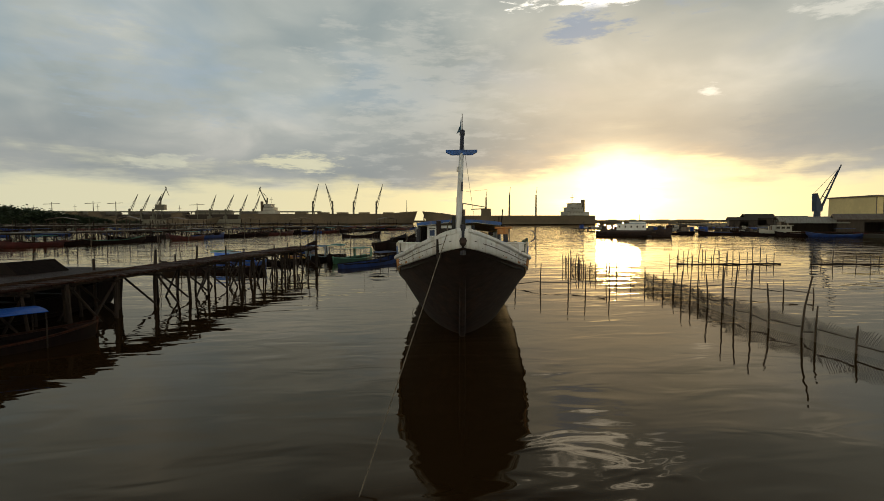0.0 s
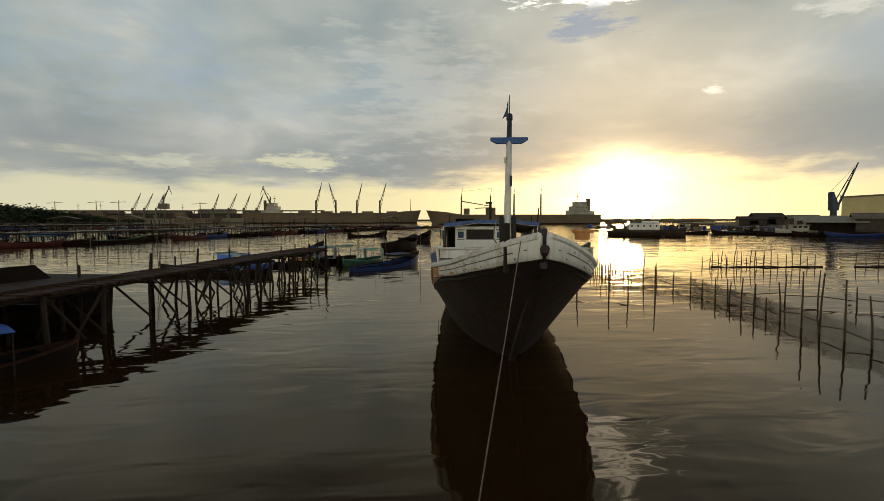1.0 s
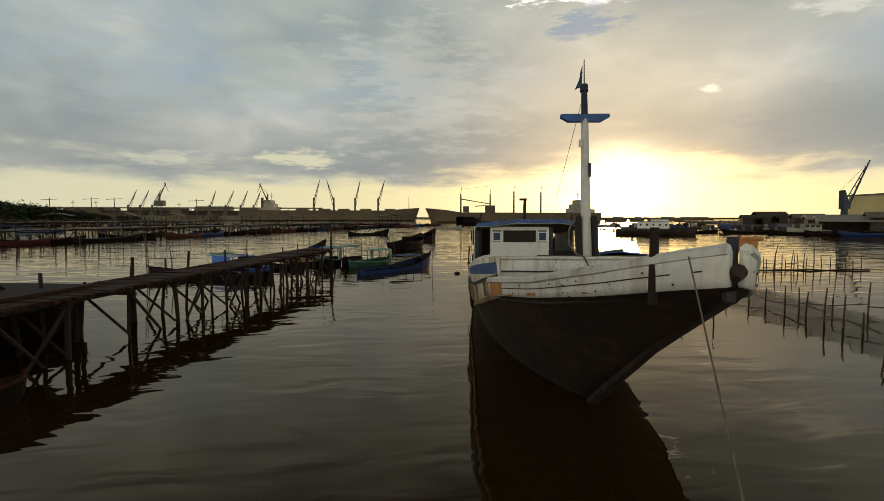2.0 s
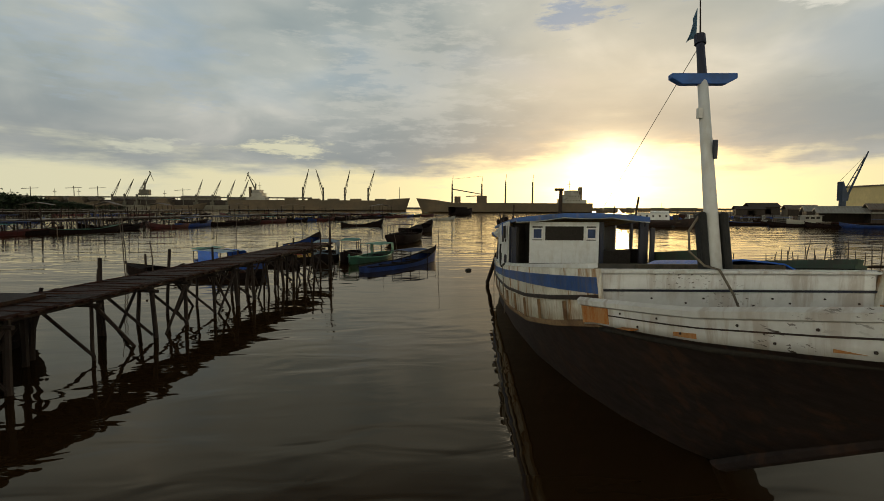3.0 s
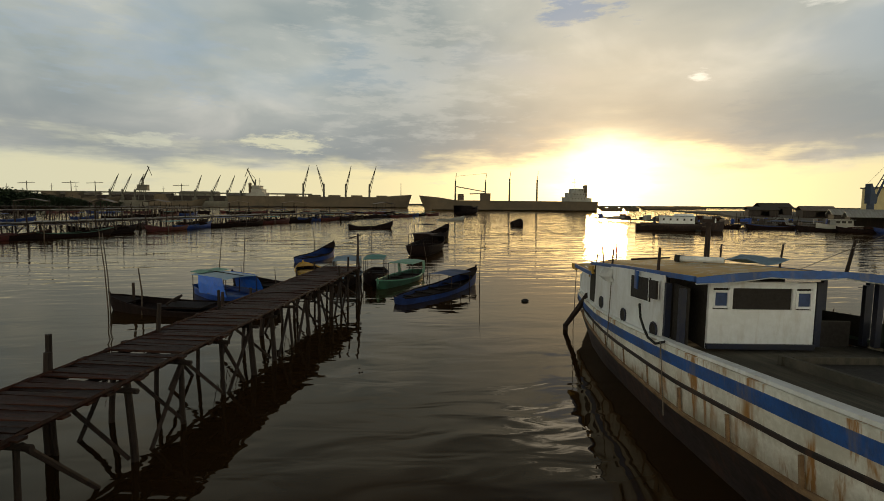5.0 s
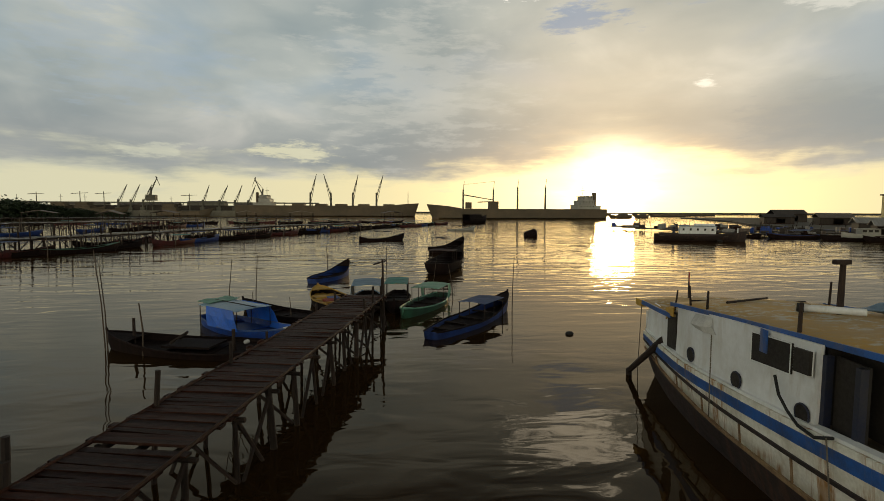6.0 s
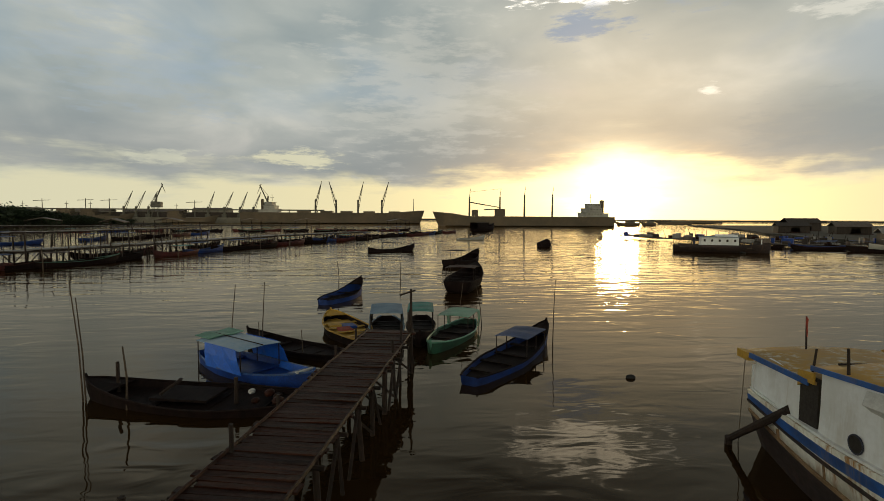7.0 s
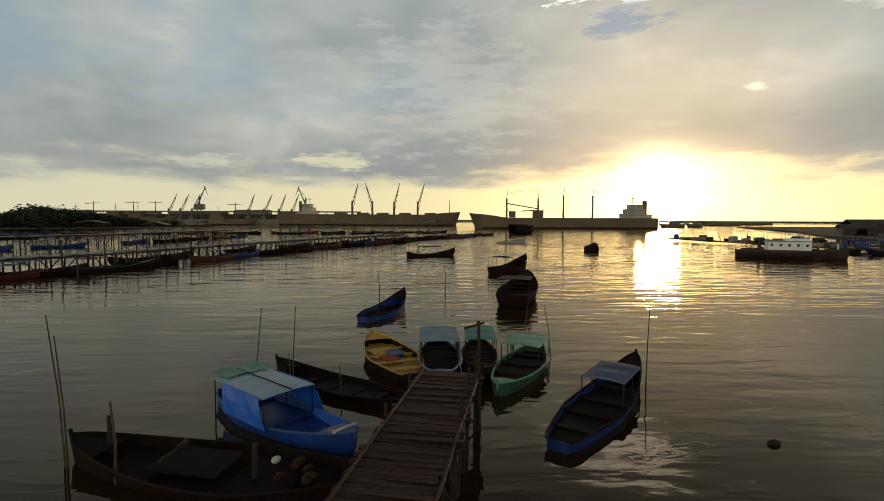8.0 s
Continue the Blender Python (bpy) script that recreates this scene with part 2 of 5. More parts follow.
PLANK = material("weathered_planks", (0.046, 0.0135, 0.007), (0.013, 0.0042, 0.0024), 0.62, 1.4, (0.8, 7.0, 1), bump=0.6, vary=0.45, spec=0.14, grime=(0.075, 0.045, 0.032), amount=0.2)
# lighter planks: the sky's grazing sheen is put into the base colour
PIER_BOARDS = material("sky_sheen_boards", (0.20, 0.175, 0.15), (0.10, 0.085, 0.07), 0.45, 0.5, (1, 1, 1), bump=0.4, vary=0.2, spec=0.5)
POST = material("mangrove_poles", (0.036, 0.022, 0.016), (0.016, 0.010, 0.008), 0.85, 3.0, (2, 2, 0.6), bump=0.6, vary=0.25)
BAMBOO = material("bamboo_poles", (0.10, 0.07, 0.045), (0.05, 0.035, 0.025), 0.7, 3.0)
SAMPAN_DARK = material("dark_boat_wood", (0.018, 0.010, 0.009), (0.008, 0.005, 0.005), 0.75, 2.0, (1, 4, 1), vary=0.2, spec=0.1)
SAMPAN_BLUE = material("blue_boat_paint", (0.010, 0.065, 0.36), (0.008, 0.030, 0.15), 0.5, 2.0)
SAMPAN_NAVY = material("dull_blue_boat_paint", (0.010, 0.046, 0.23), (0.009, 0.022, 0.09), 0.55, 2.0)
SAMPAN_RED = material("red_boat_paint", (0.10, 0.018, 0.018), (0.05, 0.014, 0.012), 0.55, 2.0)
SAMPAN_GREEN = material("green_boat_paint", (0.03, 0.11, 0.065), (0.025, 0.06, 0.04), 0.55, 2.0)
TEAL = material("teal_tarp", (0.03, 0.20, 0.17), (0.02, 0.11, 0.10), 0.6, 2.0)
TARP = material("blue_tarp", (0.012, 0.14, 0.72), (0.010, 0.09, 0.46), 0.4, 1.2, bump=0.6)
SILVER_TARP = material("silvery_tarp", (0.36, 0.44, 0.50), (0.16, 0.30, 0.46), 0.45, 0.9, bump=0.7)
PALE_TARP = material("pale_blue_tarp", (0.20, 0.29, 0.38), (0.13, 0.20, 0.29), 0.75, 1.5, bump=0.6)
GREEN_TARP = material("pale_green_tarp", (0.14, 0.34, 0.23), (0.08, 0.22, 0.15), 0.5, 1.5, bump=0.6)
GREY_TARP = material("grey_blue_tarp", (0.07, 0.11, 0.24), (0.04, 0.06, 0.13), 0.8, 1.2, bump=0.6)
ROPE = material("rope", (0.20, 0.17, 0.13), (0.12, 0.10, 0.08), 0.9, 8.0)
RUBBER = material("black_rubber", (0.012, 0.012, 0.013), (0.02, 0.02, 0.02), 0.75, 5.0)
FLAG_RED = material("faded_red_cloth", (0.30, 0.05, 0.03), (0.22, 0.06, 0.04), 0.9, 4.0)
FLAG_BLUE = material("faded_blue_cloth", (0.10, 0.20, 0.28), (0.06, 0.12, 0.2), 0.9, 4.0)
CLOTH = material("white_cloth", (0.62, 0.62, 0.6), (0.45, 0.45, 0.44), 0.9, 4.0)
# steel, quay and ship hull colours are raised and warmed to carry distant haze
STEEL = material("hazed_crane_steel", (0.09, 0.085, 0.07), (0.13, 0.12, 0.09), 0.6, 0.6)
CRANE_BLUE = material("blue_crane_paint", (0.03, 0.05, 0.10), (0.02, 0.03, 0.05), 0.5, 0.8)
QUAY = material("hazed_quay_concrete", (0.26, 0.24, 0.19), (0.17, 0.155, 0.12), 0.85, 0.12)
SHIP_HULL = material("hazed_ship_hull_paint", (0.14, 0.10, 0.06), (0.09, 0.07, 0.045), 0.6, 0.15)
SHIP_WHITE = material("ship_white_paint", (0.42, 0.41, 0.37), (0.30, 0.29, 0.26), 0.6, 0.2)
TIN = material("rusty_tin_roof", (0.17, 0.15, 0.13), (0.11, 0.07, 0.05), 0.6, 0.7, (5, 0.5, 1))
PALE_TIN = material("pale_tin_roof", (0.30, 0.30, 0.28), (0.20, 0.18, 0.16), 0.5, 0.7, (5, 0.5, 1))
SHED = material("shed_boards", (0.060, 0.045, 0.035), (0.035, 0.028, 0.025), 0.8, 0.8, (3, 3, 0.5))
# panel colour is raised to hold the yellow glow of the backlit hall
TANK = material("glow_tinted_wall_panels", (0.74, 0.60, 0.30), (0.60, 0.48, 0.24), 0.6, 0.2)
NET = material("fishing_net", (0.03, 0.022, 0.016), (0.018, 0.013, 0.010), 0.9, 4.0)
LEAF = material("mangrove_leaves", (0.030, 0.048, 0.020), (0.016, 0.026, 0.012), 0.7, 1.0, vary=0.3)
BARK = material("bark", (0.05, 0.04, 0.03), (0.03, 0.025, 0.02), 0.9, 2.0)
EARTH = material("shore_mud", (0.06, 0.05, 0.04), (0.035, 0.035, 0.025), 0.9, 0.1)


# ---- mesh tools ----
def box(bm, c, s, m=None):
    """A box of size s round c, with the pose m on top."""
    t = Matrix.Translation(c) @ Matrix.Diagonal((*s, 1))
    bmesh.ops.create_cube(bm, size=1, matrix=m @ t if m else t)


def rod(bm, a, b, r0, r1=None, n=7):
    """A tapered pole from a to b."""
    a, b = Vector(a), Vector(b)
    r1 = r0 if r1 is None else r1
    q = (b - a).to_track_quat("Z", "Y")
    rings = []
    for p, r in ((a, r0), (b, r1)):
        rings.append([bm.verts.new(p + q @ Vector((r * math.cos(2 * math.pi * k / n), r * math.sin(2 * math.pi * k / n), 0))) for k in range(n)])
    for k in range(n):
        bm.faces.new((rings[0][k], rings[0][(k + 1) % n], rings[1][(k + 1) % n], rings[1][k]))
    bm.faces.new(rings[0][::-1])
    bm.faces.new(rings[1])


def bent(bm, pts, r0, r1, n=6):
    """A crooked pole or rope, one skin through several points."""
    pts = [Vector(p) for p in pts]
    rings = []
    for i, p in enumerate(pts):
        d = (pts[min(i + 1, len(pts) - 1)] - pts[max(i - 1, 0)]).normalized()
        u = d.orthogonal().normalized() if i == 0 else (u - d * u.dot(d)).normalized()
        w = d.cross(u)
        r = r0 + (r1 - r0) * i / (len(pts) - 1)
        rings.append([bm.verts.new(p + (u * math.cos(2 * math.pi * k / n) + w * math.sin(2 * math.pi * k / n)) * r) for k in range(n)])
    for a, b in zip(rings, rings[1:]):
        for k in range(n):
            bm.faces.new((a[k], a[(k + 1) % n], b[(k + 1) % n], b[k]))
    bm.faces.new(rings[0][::-1])
    bm.faces.new(rings[-1])


def sheet(bm, rows, thick=0.0):
    """A skin over rows of points, with a thickness if wanted."""
    grid = [[bm.verts.new(p) for p in row] for row in rows]
    faces = []
    for i in range(len(grid) - 1):
        for j in range(len(grid[0]) - 1):
            faces.append(bm.faces.new((grid[i][j], grid[i][j + 1], grid[i + 1][j + 1], grid[i + 1][j])))
    if thick:
        bmesh.ops.recalc_face_normals(bm, faces=faces)
        bmesh.ops.solidify(bm, geom=faces, thickness=thick)


def prism(bm, outline, a, b, axis="x"):
    """A flat outline of pairs drawn out from a to b along an axis."""
    def at(p, w):
        return {"x": (w, p[0], p[1]), "y": (p[0], w, p[1]), "z": (p[0], p[1], w)}[axis]
    one, two = [bm.verts.new(at(p, a)) for p in outline], [bm.verts.new(at(p, b)) for p in outline]
    k = len(outline)
    for i in range(k):
        bm.faces.new((one[i], one[(i + 1) % k], two[(i + 1) % k], two[i]))
    bm.faces.new(one[::-1])
    bm.faces.new(two)


def part(name, bm, mat, parent=None, label="", smooth=False, bevel=0.0):
    """Links a bmesh as one mesh, under a thing or a part where one is given."""
    if bevel:
        bmesh.ops.bevel(bm, geom=[e for e in bm.edges if e.is_manifold and e.calc_face_angle(0) > 0.6], offset=bevel, segments=1, affect="EDGES")
    bmesh.ops.recalc_face_normals(bm, faces=bm.faces)
    data = bpy.data.meshes.new(name)
    bm.to_mesh(data)
    bm.free()
    data.materials.append(mat)
    if smooth:
        data.shade_smooth()
    ob = new(name, data)
    ob.parent = parent
    return tagged(ob, label)


def thing(name, m, label, category, group="", kind=""):
    ob = new(name)
    ob.empty_display_size = 0.3
    ob.matrix_world = m
    return tagged(ob, label, category, group, kind)


def one(f, *args, **kw):
    bm = bmesh.new()
    f(bm, *args, **kw)
    return bm


def lerp(table, u):
    """Smooth values from a short table of pairs."""
    if u <= table[0][0]:
        return table[0][1]
    for (a, p), (b, q) in zip(table, table[1:]):
        if u <= b:
            return p + (q - p) * (u - a) / (b - a)
    return table[-1][1]


rng = random.Random(5)

# ---- water ----
bm = bmesh.new()
bmesh.ops.create_grid(bm, x_segments=1, y_segments=1, size=2400)
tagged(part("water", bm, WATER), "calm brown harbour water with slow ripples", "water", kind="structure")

# ---- the wooden cargo boat ----
# local: x across (+ starboard of the view), y aft from the stem head, z up from the water
BEAM = [(0, 0.03), (0.3, 0.26), (0.8, 0.55), (1.4, 0.84), (2.2, 1.12), (3.0, 1.36), (3.9, 1.58), (5.0, 1.73), (6.5, 1.81), (11, 1.82), (14, 1.74), (16.2, 1.55), (17.7, 1.36)]
RAIL = [(0, 2.92), (1.2, 2.80), (3.8, 2.56), (7, 2.20), (10, 1.88), (12.4, 1.66), (15, 1.47), (17.7, 1.45)]
BOWTOP = [(0, 2.90), (1.2, 2.61), (2.4, 2.37), (4.1, 2.15)]
EDGE = [(0, 2.62), (1.2, 2.36), (2.4, 2.15), (3.8, 1.96), (5.4, 1.60), (7.4, 1.22), (10, 0.92), (13, 0.80), (15.5, 0.84), (17.7, 1.0)]
WLINE = [(4.6, 0.0), (5.4, 0.38), (6.5, 0.75), (8.5, 1.20), (11, 1.40), (14.5, 1.45), (16, 1.28), (17.7, 0.9)]


def keel_z(u):
    return 2.62 * (1 - u / 4.6) if u < 4.6 else -0.5 * min(1, (u - 4.6) / 2)


def side(u, z):
    """Half the boat's width at u metres aft and z metres up."""
    rail, edge, beam = lerp(RAIL, u), lerp(EDGE, u), lerp(BEAM, u)
    if z >= edge:
        return beam * (0.95 + 0.05 * (z - edge) / max(0.01, rail - edge))
    low = max(0.0, keel_z(u))
    w = lerp(WLINE, u) if u >= 4.6 else 0.0
    if z >= low:
        f = (z - low) / max(0.02, edge - low)
        return w + (0.95 * beam - w) * f ** 0.85
    return w * max(0.0, (z + 0.6) / 0.6) ** 0.5


def stations(a, b, step=0.3):
    k = max(1, round((b - a) / step))
    return [a + (b - a) * i / k for i in range(k + 1)]


def band(bm, sign, a, b, low, high, out=0.0, rows=2, thick=0.04):
    """A strake of the shell between two heights that run along the side."""
    grid = []
    for u in stations(a, b):
        line = []
        for k in range(rows + 1):
            z = low(u) + (high(u) - low(u)) * k / rows
            line.append((sign * (side(u, z) + out), u, z))
        grid.append(line)
    sheet(bm, grid, thick)


def cargo_boat():
    boat = thing("cargo_boat", pose(4.67, 19.22, -0.25, 0, 0, -8.5), "weathered white wooden cargo boat with blue stripe, moored on calm water", "boat")
    rail, edge, bow_top = (lambda u: lerp(RAIL, u)), (lambda u: lerp(EDGE, u)), (lambda u: lerp(BOWTOP, u))
    bm = bmesh.new()
    grid = []
    for u in stations(0, 17.7, 0.3):
        k, e = keel_z(u), lerp(EDGE, u)
        zs = [e + (k - e) * i / 8 for i in range(9)]
        right = [(side(u, z) if i < 8 else 0.0, u, z) for i, z in enumerate(zs)]
        grid.append([(-x, y, z) for x, y, z in right] + [(x, y, z) for x, y, z in right[-2::-1]])
    sheet(bm, grid)
    last = grid[-1]
    bm.verts.ensure_lookup_table()
    bm.faces.new([bm.verts[len(bm.verts) - len(last) + i] for i in range(len(last))])
    hull = part("hull", bm, TAR, boat, "dark tarred lower hull", smooth=True)
    part("stem_post", one(rod, (0, -0.02, 2.75), (0, 4.55, -0.05), 0.06, 0.08, 8), TAR, hull)
    for s in (-1, 1):
        bm = bmesh.new()
        band(bm, s, 3.78, 17.7, edge, rail, 0.0, 3, 0.05)
        top = part("topside_planking", bm, WHITE, boat, "dirty white planking with rust streaks", smooth=True)
        bm = bmesh.new()
        band(bm, s, 3.8, 17.7, lambda u: rail(u) - 0.27, lambda u: rail(u) - 0.09, 0.012, 1, 0.02)
        part("painted_stripe", bm, BLUE, top, "blue painted stripe")
        bm = bmesh.new()
        band(bm, s, 3.8, 17.7, lambda u: edge(u) + 0.44 * (rail(u) - edge(u)), lambda u: edge(u) + 0.44 * (rail(u) - edge(u)) + 0.055, 0.03, 1, 0.05)
        part("rubbing_strake", bm, TAR, top)
        bm = bmesh.new()
        band(bm, s, 3.8, 17.7, lambda u: edge(u) - 0.03, lambda u: edge(u) + 0.04, 0.03, 1, 0.05)
        part("lower_strake", bm, RUST_EDGE, top, "rust-stained lower strake")
        # the flared bulwark round the bow stands a hand's width outside the planking
        bm = bmesh.new()
        band(bm, s, 0.0, 4.1, edge, bow_top, 0.05, 3, 0.07)
        bow = part("bow_bulwark", bm, WHITE_BOW, boat, "chipped white bow bulwark", smooth=True)
        bm = bmesh.new()
        band(bm, s, 3.55, 4.12, lambda u: edge(u) + 0.02, lambda u: bow_top(u) - 0.01, 0.06, 2, 0.09)
        part("rust_patch", bm, RUST, bow, "orange rusted plate at the bulwark's end")
        for a, b, z0, z1 in ((2.35, 2.60, 0.02, 0.045), (3.05, 3.30, 0.02, 0.04), (1.2, 1.36, 0.03, 0.05)):
            bm = bmesh.new()
            band(bm, s, a, b, lambda u: edge(u) + z0, lambda u: edge(u) + z1 + 0.02 * math.sin(30 * u), 0.053, 1, 0.075)
            part("rust_scar", bm, RUST, bow, "streak of orange rust")
        bm = bmesh.new()
        mid = lambda u: edge(u) + 0.50 * (bow_top(u) - edge(u))
        band(bm, s, 0.15, 3.55, lambda u: mid(u) - 0.006, lambda u: mid(u) + 0.006, 0.056, 1, 0.075)
        part("plank_seam", bm, TAR, bow)
        for i in range(13):
            u = 0.35 + 0.27 * i
            for z in (edge(u) + 0.05, mid(u) + 0.04):
                if (i * 7 + (z > mid(u)) * 3) % 5 < 2:
                    x = side(u, z) + 0.055
                    part("bolt_head", one(rod, (s * x, u, z), (s * (x + 0.012), u, z), 0.011, 0.009, 6), TAR, bow)
        bm = bmesh.new()
        bent(bm, [(s * (lerp(BEAM, u) + 0.02), u, bow_top(u) + 0.01) for u in stations(0.02, 4.1)], 0.05, 0.05, 6)
        part("bow_cap_rail", bm, WHITE_BOW, bow)
        bm = bmesh.new()
        band(bm, s, 4.1, 17.7, lambda u: rail(u), lambda u: rail(u) + 0.05, -0.05, 1, 0.12)
        part("cap_rail", bm, WALL_WHITE if s < 0 else GREEN_DECK, boat)
        for i in range(10):
            u = 4.7 + i * 1.3
            bm = bmesh.new()
            band(bm, s, u, u + 0.035, lambda q: edge(q) + 0.05, lambda q: edge(q) + 0.42 * (rail(q) - edge(q)), 0.02, 1, 0.04)
            part("butt_strap", bm, RUST_EDGE, top)
    # decks
    def deck(name, a, b, drop, mat, inset=0.06, top=rail):
        bm = bmesh.new()
        rows = []
        for u in stations(a, b):
            w = max(0.02, lerp(BEAM, u) - inset)
            rows.append([(w * f, u, top(u) - drop + 0.04 * (1 - f * f)) for f in (-1, -0.5, 0, 0.5, 1)])
        sheet(bm, rows, 0.05)
        return part(name, bm, mat, boat, smooth=True)
    # the foredeck's near-black colour holds the shade of the well behind the bulwark
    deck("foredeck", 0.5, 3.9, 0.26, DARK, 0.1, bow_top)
    deck("main_deck", 3.9, 11.0, 0.10, DECK, 0.1)
    deck("aft_deck", 11.0, 17.65, 0.14, DECK, 0.1)
    for u in stations(0.5, 1.9, 0.28):
        part("foredeck_board", one(box, (0, u, bow_top(u) - 0.10), (2 * lerp(BEAM, u) - 0.1, 0.26, 0.035)), DECK, boat)
    # the white breakwater across the deck with the mast behind it
    wall = part("breakwater", one(box, (0, 3.9, 2.42), (2.95, 0.09, 0.18)), WHITE_BOW, boat, "white plank breakwater across the deck", bevel=0.01)
    part("lower_plank", one(box, (0, 3.9, 2.22), (2.95, 0.085, 0.19)), WHITE_BOW, wall, bevel=0.012)
    part("top_rail", one(box, (0, 3.88, 2.53), (3.0, 0.14, 0.04)), WHITE_BOW, wall, bevel=0.01)
    part("seam_batten", one(box, (0, 3.862, 2.323), (2.97, 0.03, 0.022)), NAVY, wall)
    for i in range(9):
        part("bolt_head", one(rod, (-1.3 + 0.31 * i + 0.06 * (i % 3), 3.84, 2.19 + 0.05 * (i % 2)), (-1.3 + 0.31 * i + 0.06 * (i % 3), 3.862, 2.19 + 0.05 * (i % 2)), 0.010, 0.010, 6), TAR, wall)
    # hatch
    bm = bmesh.new()
    for x in (-0.72, 1.12):
        sheet(bm, [[(x, u, rail(u) - 0.12), (x, u, rail(u) + 0.06)] for u in stations(4.9, 9.3, 0.4)], 0.07)
    for u in (4.9, 9.3):
        box(bm, (0.2, u, rail(u) - 0.03), (1.91, 0.08, 0.18))
    hatch = part("hatch_coaming", bm, DECK, boat)
    bm = bmesh.new()
    sheet(bm, [[(x, u, rail(u) - 0.035) for x in (-0.68, 0.2, 1.08)] for u in stations(4.95, 9.25, 0.4)], 0.02)
    # dark sheet over the deck in place of the shade down the hatch
    part("hatch_opening", bm, DARK, hatch)
    bm = bmesh.new()
    sheet(bm, [[(x, u, rail(u) + 0.10 + 0.03 * math.sin(5 * x + u) - 0.5 * max(0, x - 1.14) - 0.5 * max(0, 0.3 - x)) for x in (0.1, 0.3, 0.6, 0.9, 1.14, 1.3)] for u in stations(4.85, 6.9, 0.3)], 0.02)
    part("hatch_cover", bm, TARP, hatch, "blue tarpaulin over part of the hatch")
    # mast
    foot, head = Vector((-0.12, 4.08, 2.25)), Vector((0, 4.97, 5.26))
    bar = foot.lerp(head, 0.84)
    mast = part("mast", one(rod, foot, bar, 0.088, 0.060, 12), WALL_WHITE, boat, "white painted mast", smooth=True)
    part("mast_top", one(rod, bar, head, 0.058, 0.05, 10), NAVY, mast, "black mast top")
    part("mast_cap", one(rod, head, head + Vector((0, 0.03, 0.12)), 0.07, 0.066, 10), NAVY, mast)
    bm = bmesh.new()
    prism(bm, [(-0.40, 0.02), (-0.40, 0.08), (0.40, 0.08), (0.40, 0.02), (0.27, -0.05), (-0.27, -0.05)], -0.06, 0.06, "y")
    bmesh.ops.transform(bm, matrix=Matrix.Translation(bar), verts=bm.verts)
    part("crosstree", bm, BLUE, mast, "blue crosstree board", bevel=0.008)
    part("cleat", one(box, foot.lerp(head, 0.55) + Vector((0.05, -0.09, 0)), (0.04, 0.05, 0.22)), NAVY, mast)
    part("mast_block", one(box, foot.lerp(head, 0.7) + Vector((-0.08, -0.04, 0)), (0.05, 0.06, 0.12)), WALL_WHITE, mast)
    for s in (-1, 1):
        bm = bmesh.new()
        box(bm, (s * 0.125 - 0.09, 4.22, 2.70), (0.085, 0.16, 0.94))
        bmesh.ops.rotate(bm, verts=bm.verts, cent=(0, 4.24, 2.7), matrix=Matrix.Rotation(radians(-14), 3, "X"))
        part("mast_cheek", bm, RUBBER, mast, "black mast support post", bevel=0.02)
    bm = bmesh.new()
    sheet(bm, [[(-0.02, 5.04, 5.36 + 0.36 * f), (-0.07 * (1 - f) - 0.03, 5.08, 5.34 + 0.32 * f), (-0.13 * (1 - f) - 0.02, 5.04, 5.30 + 0.30 * f)] for f in (0, 0.35, 0.7, 1)], 0.006)
    part("pennant", bm, FLAG_BLUE, mast, "small faded blue pennant")
    part("flag_stick", one(rod, head, head + Vector((0, 0.05, 0.55)), 0.012, 0.008, 5), POST, mast)
    part("forestay", one(rod, head, (0.5, 11.0, 2.95), 0.005, 0.005, 4), ROPE, mast)
    bm = bmesh.new()
    bent(bm, [(-0.22, 4.3, 3.16), (-0.36, 4.28, 2.95), (-0.38, 4.2, 2.72), (-0.30, 4.0, 2.58), (-0.24, 3.80, 2.56), (-0.10, 3.76, 2.30), (-0.02, 3.78, 2.14)], 0.014, 0.014)
    part("hanging_rope", bm, ROPE, mast)
    # bow fittings
    part("bow_bitt", one(rod, (0, 0.12, 2.5), (0, 0.1, 3.0), 0.05, 0.045, 8), NAVY, boat)
    part("samson_post", one(rod, (-0.42, 0.55, 2.4), (-0.42, 0.55, 3.06), 0.045, 0.04, 8), POST, boat)
    bm = bmesh.new()
    for k in range(9):
        a = k * math.pi / 8
        b = (k + 1) * math.pi / 8
        if k < 8:
            rod(bm, (1.5 + 0.10 * math.sin(a), 3.0, 2.72 + 0.12 * math.cos(a)), (1.5 + 0.10 * math.sin(b), 3.0, 2.72 + 0.12 * math.cos(b)), 0.012, 0.012, 5)
    part("fairlead_ring", bm, NAVY, boat)
    box_bm = bmesh.new()
    box(box_bm, (0.75, 1.3, 2.86), (0.20, 0.10, 0.10))
    rod(box_bm, (0.6, 1.3, 2.93), (0.92, 1.3, 2.93), 0.025, 0.025, 6)
    part("anchor_roller", box_bm, RUST, boat, "small rusted roller")
    # deckhouse: sides rise from the rail, roof falls slightly aft
    def roof_z(u):
        return lerp([(9.9, 2.97), (13, 2.76), (15.5, 2.56), (19, 2.34)], u)
    for s in (-1, 1):
        bm = bmesh.new()
        spans = [(10.9, 15.4)] if s < 0 else [(13.0, 15.4)]
        for a, b in spans:
            rows = []
            for u in stations(a, b):
                w = s * (lerp(BEAM, u) - 0.10)
                rows.append([(w * (1 if k == 0 else 0.985), u, rail(u) - 0.1 + (roof_z(u) - rail(u) + 0.07) * k) for k in (0, 0.5, 1)])
            sheet(bm, rows, 0.04)
        wall = part("deckhouse_wall", bm, WALL_WHITE, boat, "white painted plank deckhouse side")
